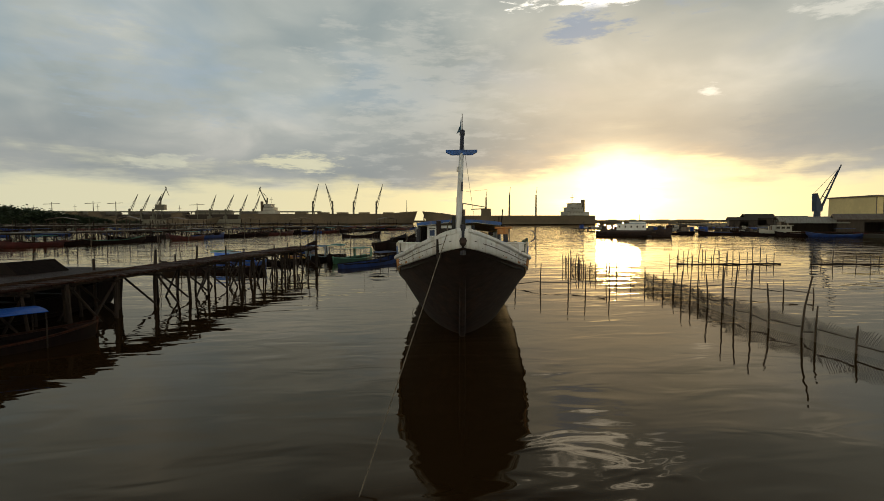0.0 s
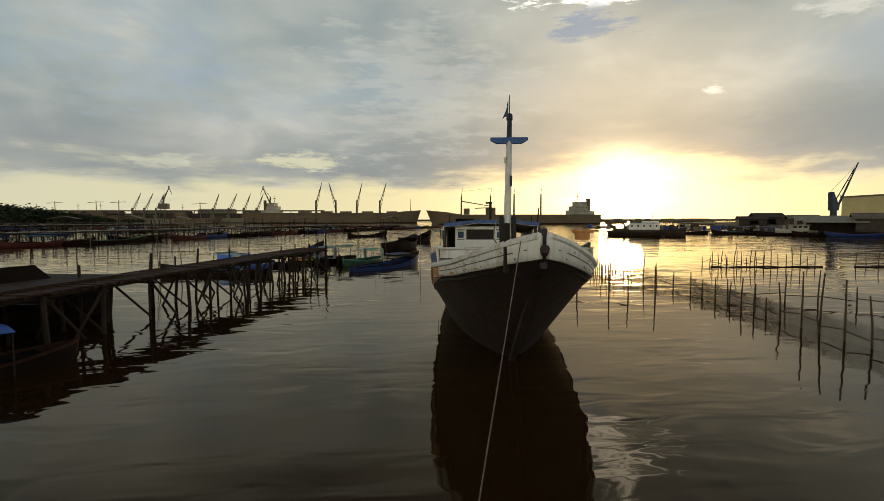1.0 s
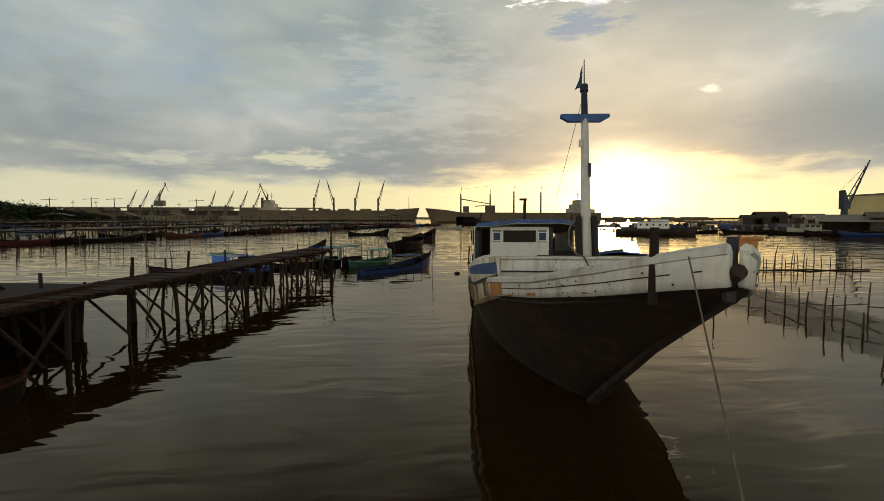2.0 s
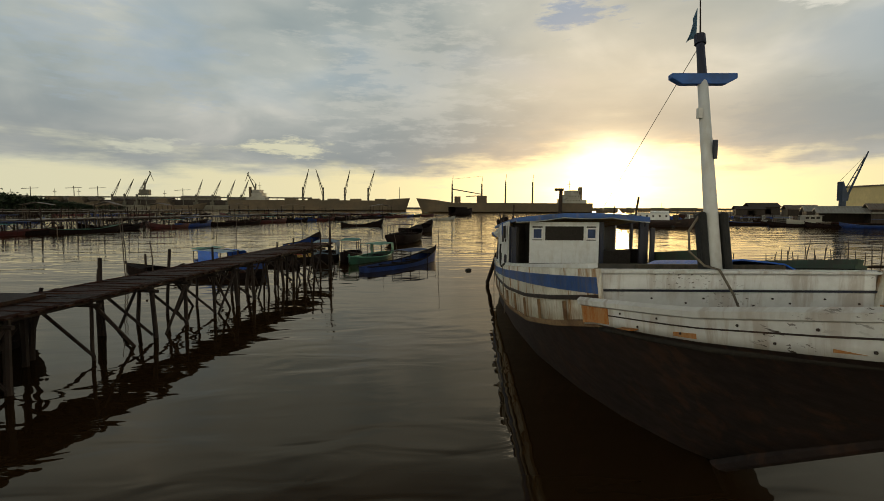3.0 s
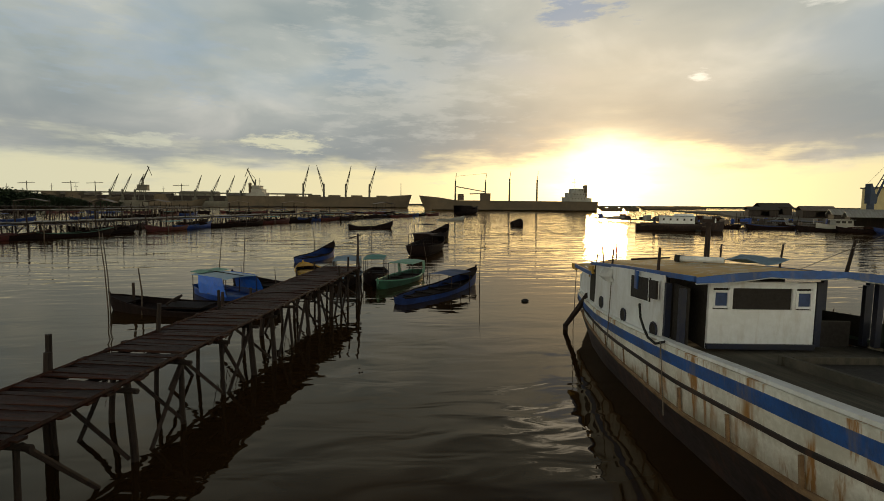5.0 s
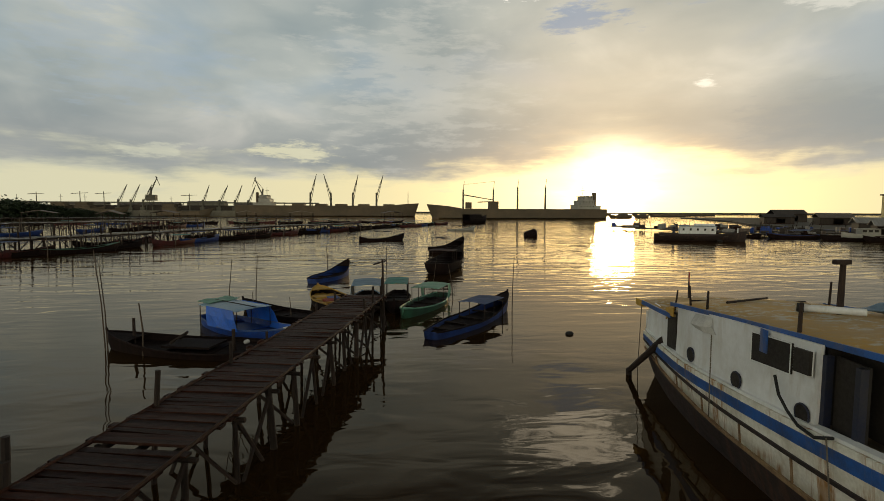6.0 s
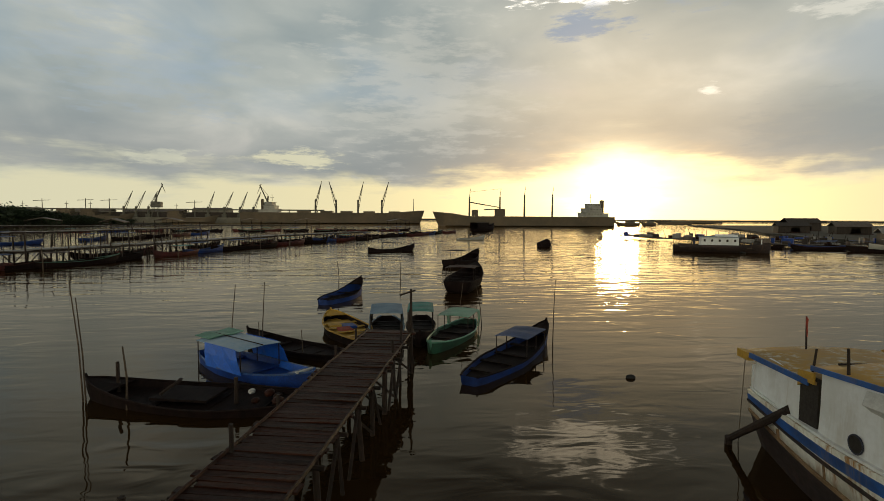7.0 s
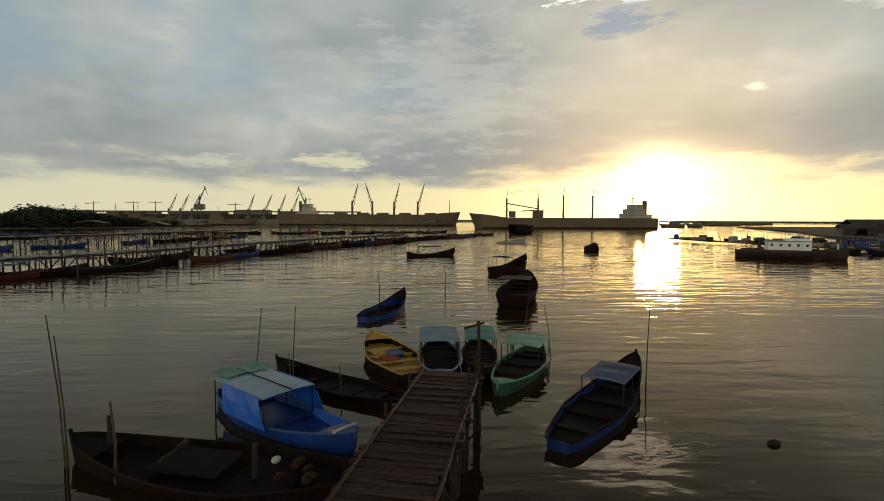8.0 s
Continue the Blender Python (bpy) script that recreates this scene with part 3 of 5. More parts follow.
        if s > 0:
            # the wheelhouse is open above a low side
            bm = bmesh.new()
            sheet(bm, [[(lerp(BEAM, u) - 0.10, u, rail(u) - 0.1), (lerp(BEAM, u) - 0.11, u, rail(u) + 0.42)] for u in stations(10.9, 13.0)], 0.04)
            part("low_side", bm, DARK, wall)
            for u in (10.92, 11.9):
                part("window_post", one(box, (lerp(BEAM, u) - 0.12, u, 2.36), (0.07, 0.08, 1.0)), NAVY, wall)
            continue
        for u, z in ((11.12, 1.90), (12.75, 1.80), (14.5, 1.72)):
            w = lerp(BEAM, u) - 0.10
            q = pose(s * w * 0.992, u, z, 0, 90, 0)
            bm = bmesh.new()
            bmesh.ops.create_cone(bm, cap_ends=True, segments=20, radius1=0.125, radius2=0.125, depth=0.07, matrix=q)
            # portholes and side windows are dark panels on the wall, painted interior shade
            hole = part("porthole", bm, DARK, wall, "round dark porthole")
            bm = bmesh.new()
            for k in range(20):
                a, b = 2 * math.pi * k / 20, 2 * math.pi * (k + 1) / 20
                rod(bm, (s * (w * 0.992 + 0.03), u + 0.135 * math.cos(a), z + 0.135 * math.sin(a)), (s * (w * 0.992 + 0.03), u + 0.135 * math.cos(b), z + 0.135 * math.sin(b)), 0.014, 0.014, 5)
            part("porthole_rim", bm, NAVY, hole)
        for a, b, lo, hi in ((10.97, 11.28, 0.60, 0.88), (11.42, 12.36, 0.52, 0.90)):
            bm = bmesh.new()
            rows = []
            for u in (a, b):
                w = lerp(BEAM, u) - 0.10
                h = roof_z(u) - rail(u)
                rows.append([(s * w * 1.0 + s * 0.012, u, rail(u) + h * f) for f in (lo, hi)])
            sheet(bm, rows, 0.05)
            win = part("side_window", bm, DARK, wall, "side window filled by a dark panel")
            bm = bmesh.new()
            for r0, r1 in ((rows[0][0], rows[0][1]), (rows[1][0], rows[1][1]), (rows[0][0], rows[1][0]), (rows[0][1], rows[1][1])):
                rod(bm, r0, r1, 0.009, 0.009, 4)
            part("window_frame", bm, WALL_WHITE, win)
            if b - a > 0.5:
                um = (a + b) / 2
                wz = lerp(BEAM, um) - 0.09
                part("curtain", one(box, (s * (wz + 0.018), um + 0.12, rail(um) + 0.93), (0.02, 0.16, 0.34)), BLUE, win)
    for s in (-1, 1):
        # recessed side door
        for u in (10.34, 10.87):
            part("door_post", one(box, (s * 1.62, u, 2.25), (0.09, 0.08, 1.0)), NAVY, boat)
        if s > 0:
            continue
        bm = bmesh.new()
        box(bm, (s * 1.52, 10.6, 2.26), (0.04, 0.5, 0.98))
        part("side_door", bm, DARK, boat, "dark side door in a recess")
    for s in (-1, 1):
        # aft house
        bm = bmesh.new()
        rows = []
        for u in stations(15.92, 17.6):
            w = s * (lerp(BEAM, u) - 0.08)
            rows.append([(w, u, rail(u) - 0.1), (w * 0.985, u, 2.28 if u < 17.2 else 2.05)])
        sheet(bm, rows, 0.04)
        part("aft_house_wall", bm, WALL_WHITE, boat)
        # no opening is cut here: the doorway's shade is a dark panel
        part("aft_doorway", one(box, (s * 1.46, 15.7, 1.90), (0.05, 0.44, 0.90)), DARK, boat, "aft doorway filled by a dark panel")
        bm = bmesh.new()
        sheet(bm, [[(s * 1.56, 15.5, 2.46), (s * 1.56, 15.5, 2.26)], [(s * 1.55, 15.7, 2.43), (s * 1.55, 15.7, 2.26)], [(s * 1.53, 15.93, 2.40), (s * 1.53, 15.93, 2.12)]], 0.03)
        part("doorway_valance", bm, YELLOW, boat, "yellow board above the doorway")
    part("transom", one(box, (0, 17.64, 1.50), (2.6, 0.07, 0.95)), WALL_WHITE, boat, "white transom")
    # front of the deckhouse
    front = part("front_wall", one(box, (-0.455, 10.28, 2.14), (1.61, 0.06, 0.62)), WALL_WHITE, boat, "white front wall of the deckhouse below a long window")
    part("head_board", one(box, (-0.455, 10.28, 2.83), (1.61, 0.06, 0.10)), WALL_WHITE, front)
    for x in (-1.23, -0.93, 0.03, 0.32):
        part("mullion", one(box, (x, 10.28, 2.615), (0.06, 0.06, 0.33)), WALL_WHITE, front)
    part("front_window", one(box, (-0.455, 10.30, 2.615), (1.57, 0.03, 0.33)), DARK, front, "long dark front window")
    for x in (-1.08, 0.175):
        bm = bmesh.new()
        for dx in (-0.11, 0.11):
            box(bm, (x + dx, 10.245, 2.61), (0.035, 0.02, 0.27))
        for dz in (-0.12, 0.12):
            box(bm, (x, 10.245, 2.61 + dz), (0.25, 0.02, 0.035))
        sash = part("window_sash", bm, WALL_WHITE, front, "small white window sash")
        part("pane", one(box, (x, 10.26, 2.61), (0.2, 0.01, 0.22)), GREY_TARP, sash)
    part("front_kick_board", one(box, (-0.455, 10.24, 1.88), (1.63, 0.06, 0.08)), NAVY, front)
    # added dark panel that stands for the shade behind the front window
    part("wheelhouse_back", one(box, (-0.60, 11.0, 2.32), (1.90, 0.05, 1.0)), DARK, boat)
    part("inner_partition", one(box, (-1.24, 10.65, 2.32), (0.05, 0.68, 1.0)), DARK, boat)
    # added dark panel: shade of the open doorway, lower half only
    part("half_door", one(box, (0.82, 10.7, 1.98), (0.84, 0.05, 0.42)), DARK, boat, "dark panel across the lower doorway beside the front wall")
    for x, mat in ((0.42, NAVY), (1.34, NAVY)):
        part("awning_post", one(box, (x, 10.3, 2.38), (0.09, 0.09, 1.0)), mat, boat)
    part("starboard_bulwark", one(sheet, [[(lerp(BEAM, u) - 0.04, u, rail(u) - 0.05), (lerp(BEAM, u) - 0.02, u, rail(u) + (0.34 if u > 8.2 else 0.12))] for u in stations(4.2, 10.8)], 0.06), GREEN_DECK, boat, "dark green inner bulwark")
    # roofs
    bm = bmesh.new()
    rows = []
    for u in stations(10.0, 15.5, 0.4):
        w = min(1.60, lerp(BEAM, u) + 0.02)
        rows.append([((w if f < 0 else min(w, 1.40 + max(0, u - 11) * 0.1)) * f, u, roof_z(u) + 0.10 * (1 - f * f)) for f in (-1, -0.6, -0.2, 0.2, 0.6, 1)])
    sheet(bm, rows, 0.05)
    roof = part("roof", bm, OCHRE, boat, "worn ochre roof with faded white patches", smooth=True)
    for s in (-1, 1):
        bm = bmesh.new()
        rows = []
        for u in stations(10.0, 15.5, 0.4):
            w = min(1.62, lerp(BEAM, u) + 0.035)
            w = w if s < 0 else min(w, 1.42 + max(0, u - 11) * 0.1)
            rows.append([(s * w, u, roof_z(u) - 0.055), (s * w, u, roof_z(u) + 0.025)])
        sheet(bm, rows, 0.03)
        part("roof_fascia", bm, BLUE, roof, "blue roof edge board")
    bm = bmesh.new()
    rows = []
    for k in range(45):
        x = -1.62 + 3.02 * k / 44
        f = x / 1.62
        top = roof_z(10.0) + 0.12 * (1 - f * f)
        rows.append([(x, 9.97, top + 0.01), (x, 9.95, top - 0.075 - 0.035 * abs(math.sin(3 * math.pi * (f + 1) / 2)))])
    sheet(bm, rows, 0.025)
    valance = part("front_valance", bm, BLUE, roof, "scalloped blue valance with a white edge")
    bm = bmesh.new()
    for r0, r1 in zip(rows, rows[1:]):
        rod(bm, r0[1], r1[1], 0.016, 0.016, 4)
    part("valance_edge", bm, WALL_WHITE, valance)
    bm = bmesh.new()
    sheet(bm, [[(1.52 * f, u, 2.30 + 0.09 * (1 - f * f) - 0.03 * (u - 15.5)) for f in (-1, -0.5, 0, 0.5, 1)] for u in stations(15.52, 17.85)], 0.05)
    aft = part("aft_roof", bm, OCHRE, boat, "ochre aft roof", smooth=True)
    for s in (-1, 1):
        part("aft_roof_fascia", one(box, (s * 1.54, 16.5, 2.25), (0.03, 1.7, 0.10)), BLUE, aft)
        part("aft_roof_corner", one(box, (s * 1.46, 17.65, 2.19), (0.12, 0.40, 0.16)), YELLOW, aft, "yellow roof corner board")
    pipe = part("exhaust_pipe", one(rod, (-0.45, 13.1, 2.93), (0.2, 12.6, 2.95), 0.06, 0.06, 10), WALL_WHITE, roof, "white exhaust pipe with a black mouth", smooth=True)
    part("pipe_mouth", one(rod, (-0.52, 13.15, 2.93), (-0.44, 13.09, 2.93), 0.075, 0.075, 10), RUBBER, pipe)
    part("roof_box", one(box, (-0.35, 13.25, 2.88), (0.16, 0.16, 0.20)), OCHRE, roof)
    part("roof_batten", one(rod, (-0.9, 14.6, 2.74), (0.3, 15.3, 2.72), 0.025, 0.02, 6), POST, roof)
    part("roof_batten", one(rod, (-1.2, 15.46, 2.62), (1.2, 15.46, 2.62), 0.02, 0.02, 6), POST, roof)
    bm = bmesh.new()
    sheet(bm, [[(x, y, 2.98 + 0.06 * math.sin(7 * x + 3 * y)) for x in (0.4, 0.6, 0.8, 1.0, 1.2)] for y in (12.2, 12.5, 12.8, 13.1)], 0.02)
    part("roof_tarp", bm, PALE_TARP, roof)
    for x, u, h, r in ((0.0, 12.9, 0.95, 0.06), (-1.5, 11.6, 0.42, 0.03), (-1.48, 14.2, 0.36, 0.025), (-1.46, 14.9, 0.42, 0.025), (-1.42, 15.75, 0.50, 0.022), (1.5, 11.2, 0.6, 0.03), (1.55, 13.0, 0.5, 0.025), (1.5, 15.2, 0.5, 0.025)):
        z = (roof_z(u) if u < 15.5 else 2.3) - 0.05
        part("roof_post", one(rod, (x, u, z), (x + rng.uniform(-0.06, 0.06), u + rng.uniform(-0.12, 0.05), z + h + 0.05), r, r * 0.8, 6), POST, roof)
    part("post_cross_piece", one(box, (-0.05, 12.85, 3.72), (0.24, 0.10, 0.07)), POST, roof)
    part("lamp_pole", one(rod, (-0.28, 17.6, 2.25), (-0.24, 17.7, 2.98), 0.02, 0.015, 6), POST, aft)
    bm = bmesh.new()
    sheet(bm, [[(-0.26 + 0.02 * math.sin(9 * f), 17.67 - 0.06 * g, 2.62 + 0.36 * f - 0.05 * g) for g in (0, 0.5, 1)] for f in (0, 0.33, 0.66, 1)], 0.006)
    part("stern_flag", bm, FLAG_RED, aft, "furled faded red flag")
    bm = bmesh.new()
    sheet(bm, [[(-1.62, 13.7, 2.62), (-1.66, 13.65, 2.46), (-1.63, 13.55, 2.34)], [(-1.62, 14.0, 2.60), (-1.76, 13.9, 2.42), (-1.70, 13.85, 2.32)], [(-1.62, 14.35, 2.57), (-1.76, 14.25, 2.40), (-1.70, 14.15, 2.33)]], 0.008)
    part("hung_cloth", bm, CLOTH, boat, "white cloth hung under the roof edge")
    part("cloth_line", one(rod, (-1.68, 13.6, 2.34), (-1.82, 13.3, 0.95), 0.01, 0.01, 4), ROPE, boat)
    bm = bmesh.new()
    bent(bm, [(-1.80, 11.6, 2.26), (-1.83, 11.45, 2.04), (-1.84, 11.25, 1.90), (-1.86, 11.0, 1.80), (-1.86, 10.7, 1.78), (-1.82, 10.45, 1.88)], 0.022, 0.022)
    part("fender_rope", bm, RUBBER, boat, "black hanging hose")
    part("mooring_line", one(rod, (-1.86, 10.5, 1.86), (-1.80, 10.4, 0.7), 0.01, 0.01, 4), ROPE, boat)
    # rudder stock leaning out over the stern quarter
    bm = bmesh.new()
    rod(bm, (-1.46, 16.2, 1.58), (-1.68, 17.75, 0.36), 0.085, 0.07, 8)
    rod(bm, (-1.68, 17.73, 0.42), (-1.66, 17.78, -0.1), 0.075, 0.07, 8)
    part("rudder_stock", bm, POST, boat, "grey timber rudder stock")
    part("stern_line", one(rod, (-1.4, 17.75, 2.1), (-1.42, 17.85, 0.2), 0.012, 0.012, 4), ROPE, boat)
    return boat


cargo_boat()
bm = bmesh.new()
bent(bm, [(4.47, 19.57, 2.65), (4.0, 18.38, 1.71), (3.49, 17.1, 0.70), (3.1, 16.1, -0.05), (2.8, 15.3, -0.7)], 0.007, 0.007, 6)
tagged(part("mooring_rope", bm, ROPE), "taut pale mooring rope running down from the bow", "rope")


# ---- jetty ----
JX, JY, JZ = -1.33, 42.9, 1.23
JDIR = Vector((-0.2214, -0.975, 0)).normalized()
JSIDE = Vector((-JDIR.y, JDIR.x, 0))
JW = 0.70


def along(s, across=0.0, z=0.0):
    return Vector((JX, JY, 0)) + JDIR * s + JSIDE * across + Vector((0, 0, z))


jetty = thing("jetty", Matrix.Identity(4), "rickety jetty of weathered planks on crooked wooden poles", "jetty")
turn = math.atan2(JDIR.x, -JDIR.y)
plank_meshes = []
for k in range(8):
    bm = bmesh.new()
    w = rng.uniform(0.115, 0.15)
    box(bm, (0, 0, 0), (2 * JW + rng.uniform(-0.06, 0.10), w, 0.032))
    for v in bm.verts:
        v.co.z += rng.uniform(-0.007, 0.007)
        v.co.y += rng.uniform(-0.008, 0.008)
    data = bpy.data.meshes.new("plank")
    bm.to_mesh(data)
    bm.free()
    data.materials.append(PLANK)
    plank_meshes.append(data)
for k in range(190):
    if rng.random() < 0.008:
        continue
    s = 0.05 + k * 0.145 + rng.uniform(-0.016, 0.016)
    ob = new("plank", rng.choice(plank_meshes))
    ob.matrix_world = Matrix.Translation(along(s, rng.uniform(-0.09, 0.09), JZ + rng.uniform(-0.010, 0.010))) @ Matrix.Rotation(turn + rng.uniform(-0.045, 0.045), 4, "Z") @ Matrix.Rotation(rng.uniform(-0.012, 0.012), 4, "Y")
    ob.parent = jetty
for a in (-0.5, 0.0, 0.5):
    bm = bmesh.new()
    bent(bm, [along(k * 1.9 - 0.05, a + rng.uniform(-0.04, 0.04), JZ - 0.075 + rng.uniform(-0.012, 0.005)) for k in range(16)], 0.05, 0.05, 6)
    part("stringer", bm, POST, jetty)
for a in (-JW, JW):
    bm = bmesh.new()
    bent(bm, [along(k * 1.7 - 0.05, a * 0.98 + rng.uniform(-0.02, 0.02), JZ + 0.01 + rng.uniform(-0.01, 0.012)) for k in range(17)], 0.035, 0.032, 5)
    part("edge_pole", bm, PLANK, jetty)
s = 0.2
k = 0
while s < 27:
    for a in (-0.6, 0.6):
        tall = rng.random() < 0.12
        r = rng.uniform(0.038, 0.072)
        top = along(s + rng.uniform(-0.1, 0.1), a, JZ + (rng.uniform(0.25, 0.6) if tall else -0.04))
        low = along(s + rng.uniform(-0.25, 0.25), a * 1.08 + rng.uniform(-0.1, 0.1), -0.8)
        mid = top.lerp(low, 0.5) + Vector((rng.uniform(-0.05, 0.05), rng.uniform(-0.05, 0.05), 0))
        bm = bmesh.new()
        bent(bm, [top, mid, low], r * 0.85, r, 7)
        part("post", bm, POST, jetty)
    bm = bmesh.new()
    rod(bm, along(s, -0.8, JZ - 0.14), along(s + 0.05, 0.8, JZ - 0.15), 0.045, 0.04, 6)
    part("cross_beam", bm, POST, jetty)
    if k % 4 != 3:
        for a in (-0.6, 0.6):
            bm = bmesh.new()
            d = rng.choice((-1, 1)) * rng.uniform(0.8, 1.5)
            rod(bm, along(s, a * 1.03, JZ - 0.15), along(s + d, a * 1.08, -0.3), 0.038, 0.034, 6)
            part("brace", bm, POST, jetty)
    if rng.random() < 0.5:
        bm = bmesh.new()
        rod(bm, along(s, -0.62, JZ - 0.2), along(s + 0.1, 0.66, 0.1), 0.035, 0.03, 6)
        part("brace", bm, POST, jetty)
    s += rng.uniform(0.95, 1.35) if s < 12 else rng.uniform(1.25, 1.8)
    k += 1
for s, a, h, r in ((12.8, -0.78, 0.55, 0.055), (12.9, -0.74, 0.30, 0.07), (15.6, -0.78, 0.42, 0.05), (6.3, -0.78, 0.18, 0.04), (2.9, -0.78, 0.25, 0.04), (1.2, -0.75, 0.3, 0.04), (0.3, 0.72, 1.35, 0.045), (0.25, 0.60, 0.7, 0.03)):
    bm = bmesh.new()
    bent(bm, [along(s, a, -0.7), along(s + 0.03, a, 0.6), along(s + rng.uniform(-0.06, 0.06), a + rng.uniform(-0.04, 0.04), JZ + h)], r, r * 0.8, 7)
    part("mooring_post", bm, POST, jetty)
bm = bmesh.new()
rod(bm, along(0.3, 0.35, JZ + 1.15), along(0.28, 0.82, JZ + 1.3), 0.03, 0.025, 6)
part("pole_arm", bm, POST, jetty)
for i in range(5):
    s = rng.uniform(1, 9)
    bm = bmesh.new()
    bent(bm, [along(s, -0.6, JZ - 0.2), along(s + 0.2, -0.68, 0.5 + rng.uniform(-0.1, 0.2)), along(s + 0.5, -0.62, JZ - 0.25)], 0.01, 0.01, 4)
    part("loose_rope", bm, ROPE, jetty)


# ---- small boats ----
def sampan(name, a, b, beam, label, hull_mat=SAMPAN_DARK, inner=SAMPAN_DARK, trim=None, free=0.42, bow=0.85, stern=0.5, thwarts=4, canopy=None, poles=(), group="small boats at the jetty", square=0.35):
    """An open wooden boat. a: stern, b: bow, both on the plan; free: side height amidships; canopy: (from, to, height, material, closed)."""
    a, b = Vector((*a, 0)), Vector((*b, 0))
    length = (b - a).length
    ang = math.degrees(math.atan2(-(b - a).x, (b - a).y))
    L = length
    boat = thing(name, pose(a.x, a.y, -0.22 if L < 7.5 else 0, 0, 0, ang), label, "boat", group)
    L = length

    def half(f):
        full = math.sin(math.pi * min(1, (0.16 + 0.84 * f)) ** 0.92) ** 0.62 if f < 1 else 0
        tail = square + (1 - square) * min(1, f / 0.35) ** 0.7
        return max(0.02, beam / 2 * min(full, tail, 1))

    def sheer(f):
        return free + (stern - free) * max(0, 1 - f / 0.35) ** 2 + (bow - free) * max(0, (f - 0.45) / 0.55) ** 2
    dry = 0.27 if L < 7.5 else 0.10
    fs = [i / 22 for i in range(23)]
    grid = []
    for f in fs:
        w, h = half(f), sheer(f)
        low = -0.18 + (h * 0.55 + 0.18) * max(0, (f - 0.88) / 0.12) ** 2 + (0.25) * max(0, 1 - f / 0.12) ** 2
        prof = [(1, h), (0.93, low + (h - low) * 0.55), (0.72, low + (h - low) * 0.15), (0.0, low)]
        row = [(-w * p, f * L, z) for p, z in prof] + [(w * p, f * L, z) for p, z in prof[-2::-1]]
        grid.append(row)
    bm = bmesh.new()
    sheet(bm, grid)
    bm.verts.ensure_lookup_table()
    k = len(grid[0])
    bm.faces.new([bm.verts[i] for i in range(k)])
    hull = part("hull", bm, hull_mat, boat, smooth=True)
    bm = bmesh.new()
    sheet(bm, [[(-half(f) * 0.9 + 0.02, f * L, dry + 0.02 + 0.12 * max(0, (f - 0.7) / 0.3)), (0, f * L, dry + 0.12 * max(0, (f - 0.7) / 0.3)), (half(f) * 0.9 - 0.02, f * L, dry + 0.02 + 0.12 * max(0, (f - 0.7) / 0.3))] for f in fs[1:-1]], 0.02)
    part("floor_panel", bm, inner, boat)
    for s in (-1, 1):
        bm = bmesh.new()
        bent(bm, [(s * half(f), f * L, sheer(f)) for f in fs], 0.032, 0.032, 5)
        part("gunwale", bm, trim or hull_mat, boat)
    bm = bmesh.new()
    sheet(bm, [[(-half(f) * 0.95, f * L, sheer(f) - 0.04), (0, f * L, sheer(f) - 0.02), (half(f) * 0.95, f * L, sheer(f) - 0.04)] for f in (0.84, 0.88, 0.92, 0.96, 0.99)], 0.025)
    part("foredeck", bm, trim or hull_mat, boat)
    for i in range(thwarts):
        f = 0.12 + 0.66 * (i + 0.3) / max(1, thwarts)
        part("thwart", one(box, (0, f * L, sheer(f) - 0.10), (2 * half(f) * 0.94, 0.20, 0.03)), inner, boat)
    part("stem_head", one(rod, (0, L * 0.985, sheer(1) - 0.3), (0, L * 1.005, sheer(1) + 0.10), 0.045, 0.04, 6), trim or hull_mat, boat)
    if canopy:
        f0, f1, h, mat, closed = canopy
        w = half((f0 + f1) / 2) * 0.84
        bm = bmesh.new()
        rows = []
        for i in range(9):
            y = (f0 + (f1 - f0) * i / 8) * L
            rows.append([(w * q * 1.06, y, h + 0.05 * (1 - q * q) - 0.02 * math.sin(i * 1.7) * (1 - q * q)) for q in (-1, -0.7, -0.35, 0, 0.35, 0.7, 1)])
        sheet(bm, rows, 0.015)
        roof = part("canopy", bm, mat, boat, "tarpaulin canopy on a pole frame")
        if closed:
            for s in (-1, 1):
                bm = bmesh.new()
                sheet(bm, [[(s * w * 1.06, y, h), (s * w * 1.12, y, h - 0.3), (s * w * 1.05, y, sheer(f0) - 0.02)] for y in [(f0 + (f1 - f0) * i / 5) * L for i in range(2 if closed < 1 else 6)]], 0.012)
                part("canopy_side", bm, mat, roof)
        for f in (f0 + 0.01, (f0 + f1) / 2, f1 - 0.01):
            for s in (-1, 1):
                part("canopy_pole", one(rod, (s * w, f * L, 0.15), (s * w, f * L, h), 0.018, 0.016, 5), POST, boat)
    for f, x, h, lean in poles:
        bm = bmesh.new()
        bent(bm, [(x, f * L, -0.4), (x + lean * 0.4, f * L, h * 0.5), (x + lean, f * L + 0.05, h)], 0.024, 0.012, 5)
        part("mooring_pole", bm, BAMBOO, boat, "thin bamboo mooring pole")
    return boat, half, sheer, L


# black sampan with gear aboard
boat, half, sheer, L = sampan("sampan", (-3.3, 39.9), (-9.2, 41.3), 1.95, "long dark wooden sampan with gear on its boards", bow=0.74, stern=0.55, free=0.40, thwarts=3,
                              poles=((0.97, -0.3, 3.3, -0.25), (0.95, -0.36, 2.9, -0.15)))
part("bow_post", one(rod, (0.1, 5.25, 0.3), (0.1, 5.25, 1.15), 0.05, 0.045, 7), POST, boat)
part("pump_post", one(rod, (-0.1, 1.9, 0.2), (-0.1, 1.9, 0.95), 0.06, 0.05, 7), POST, boat)
part("deck_hatch", one(box, (0, 3.2, 0.44), (1.0, 1.5, 0.06)), SAMPAN_DARK, boat)
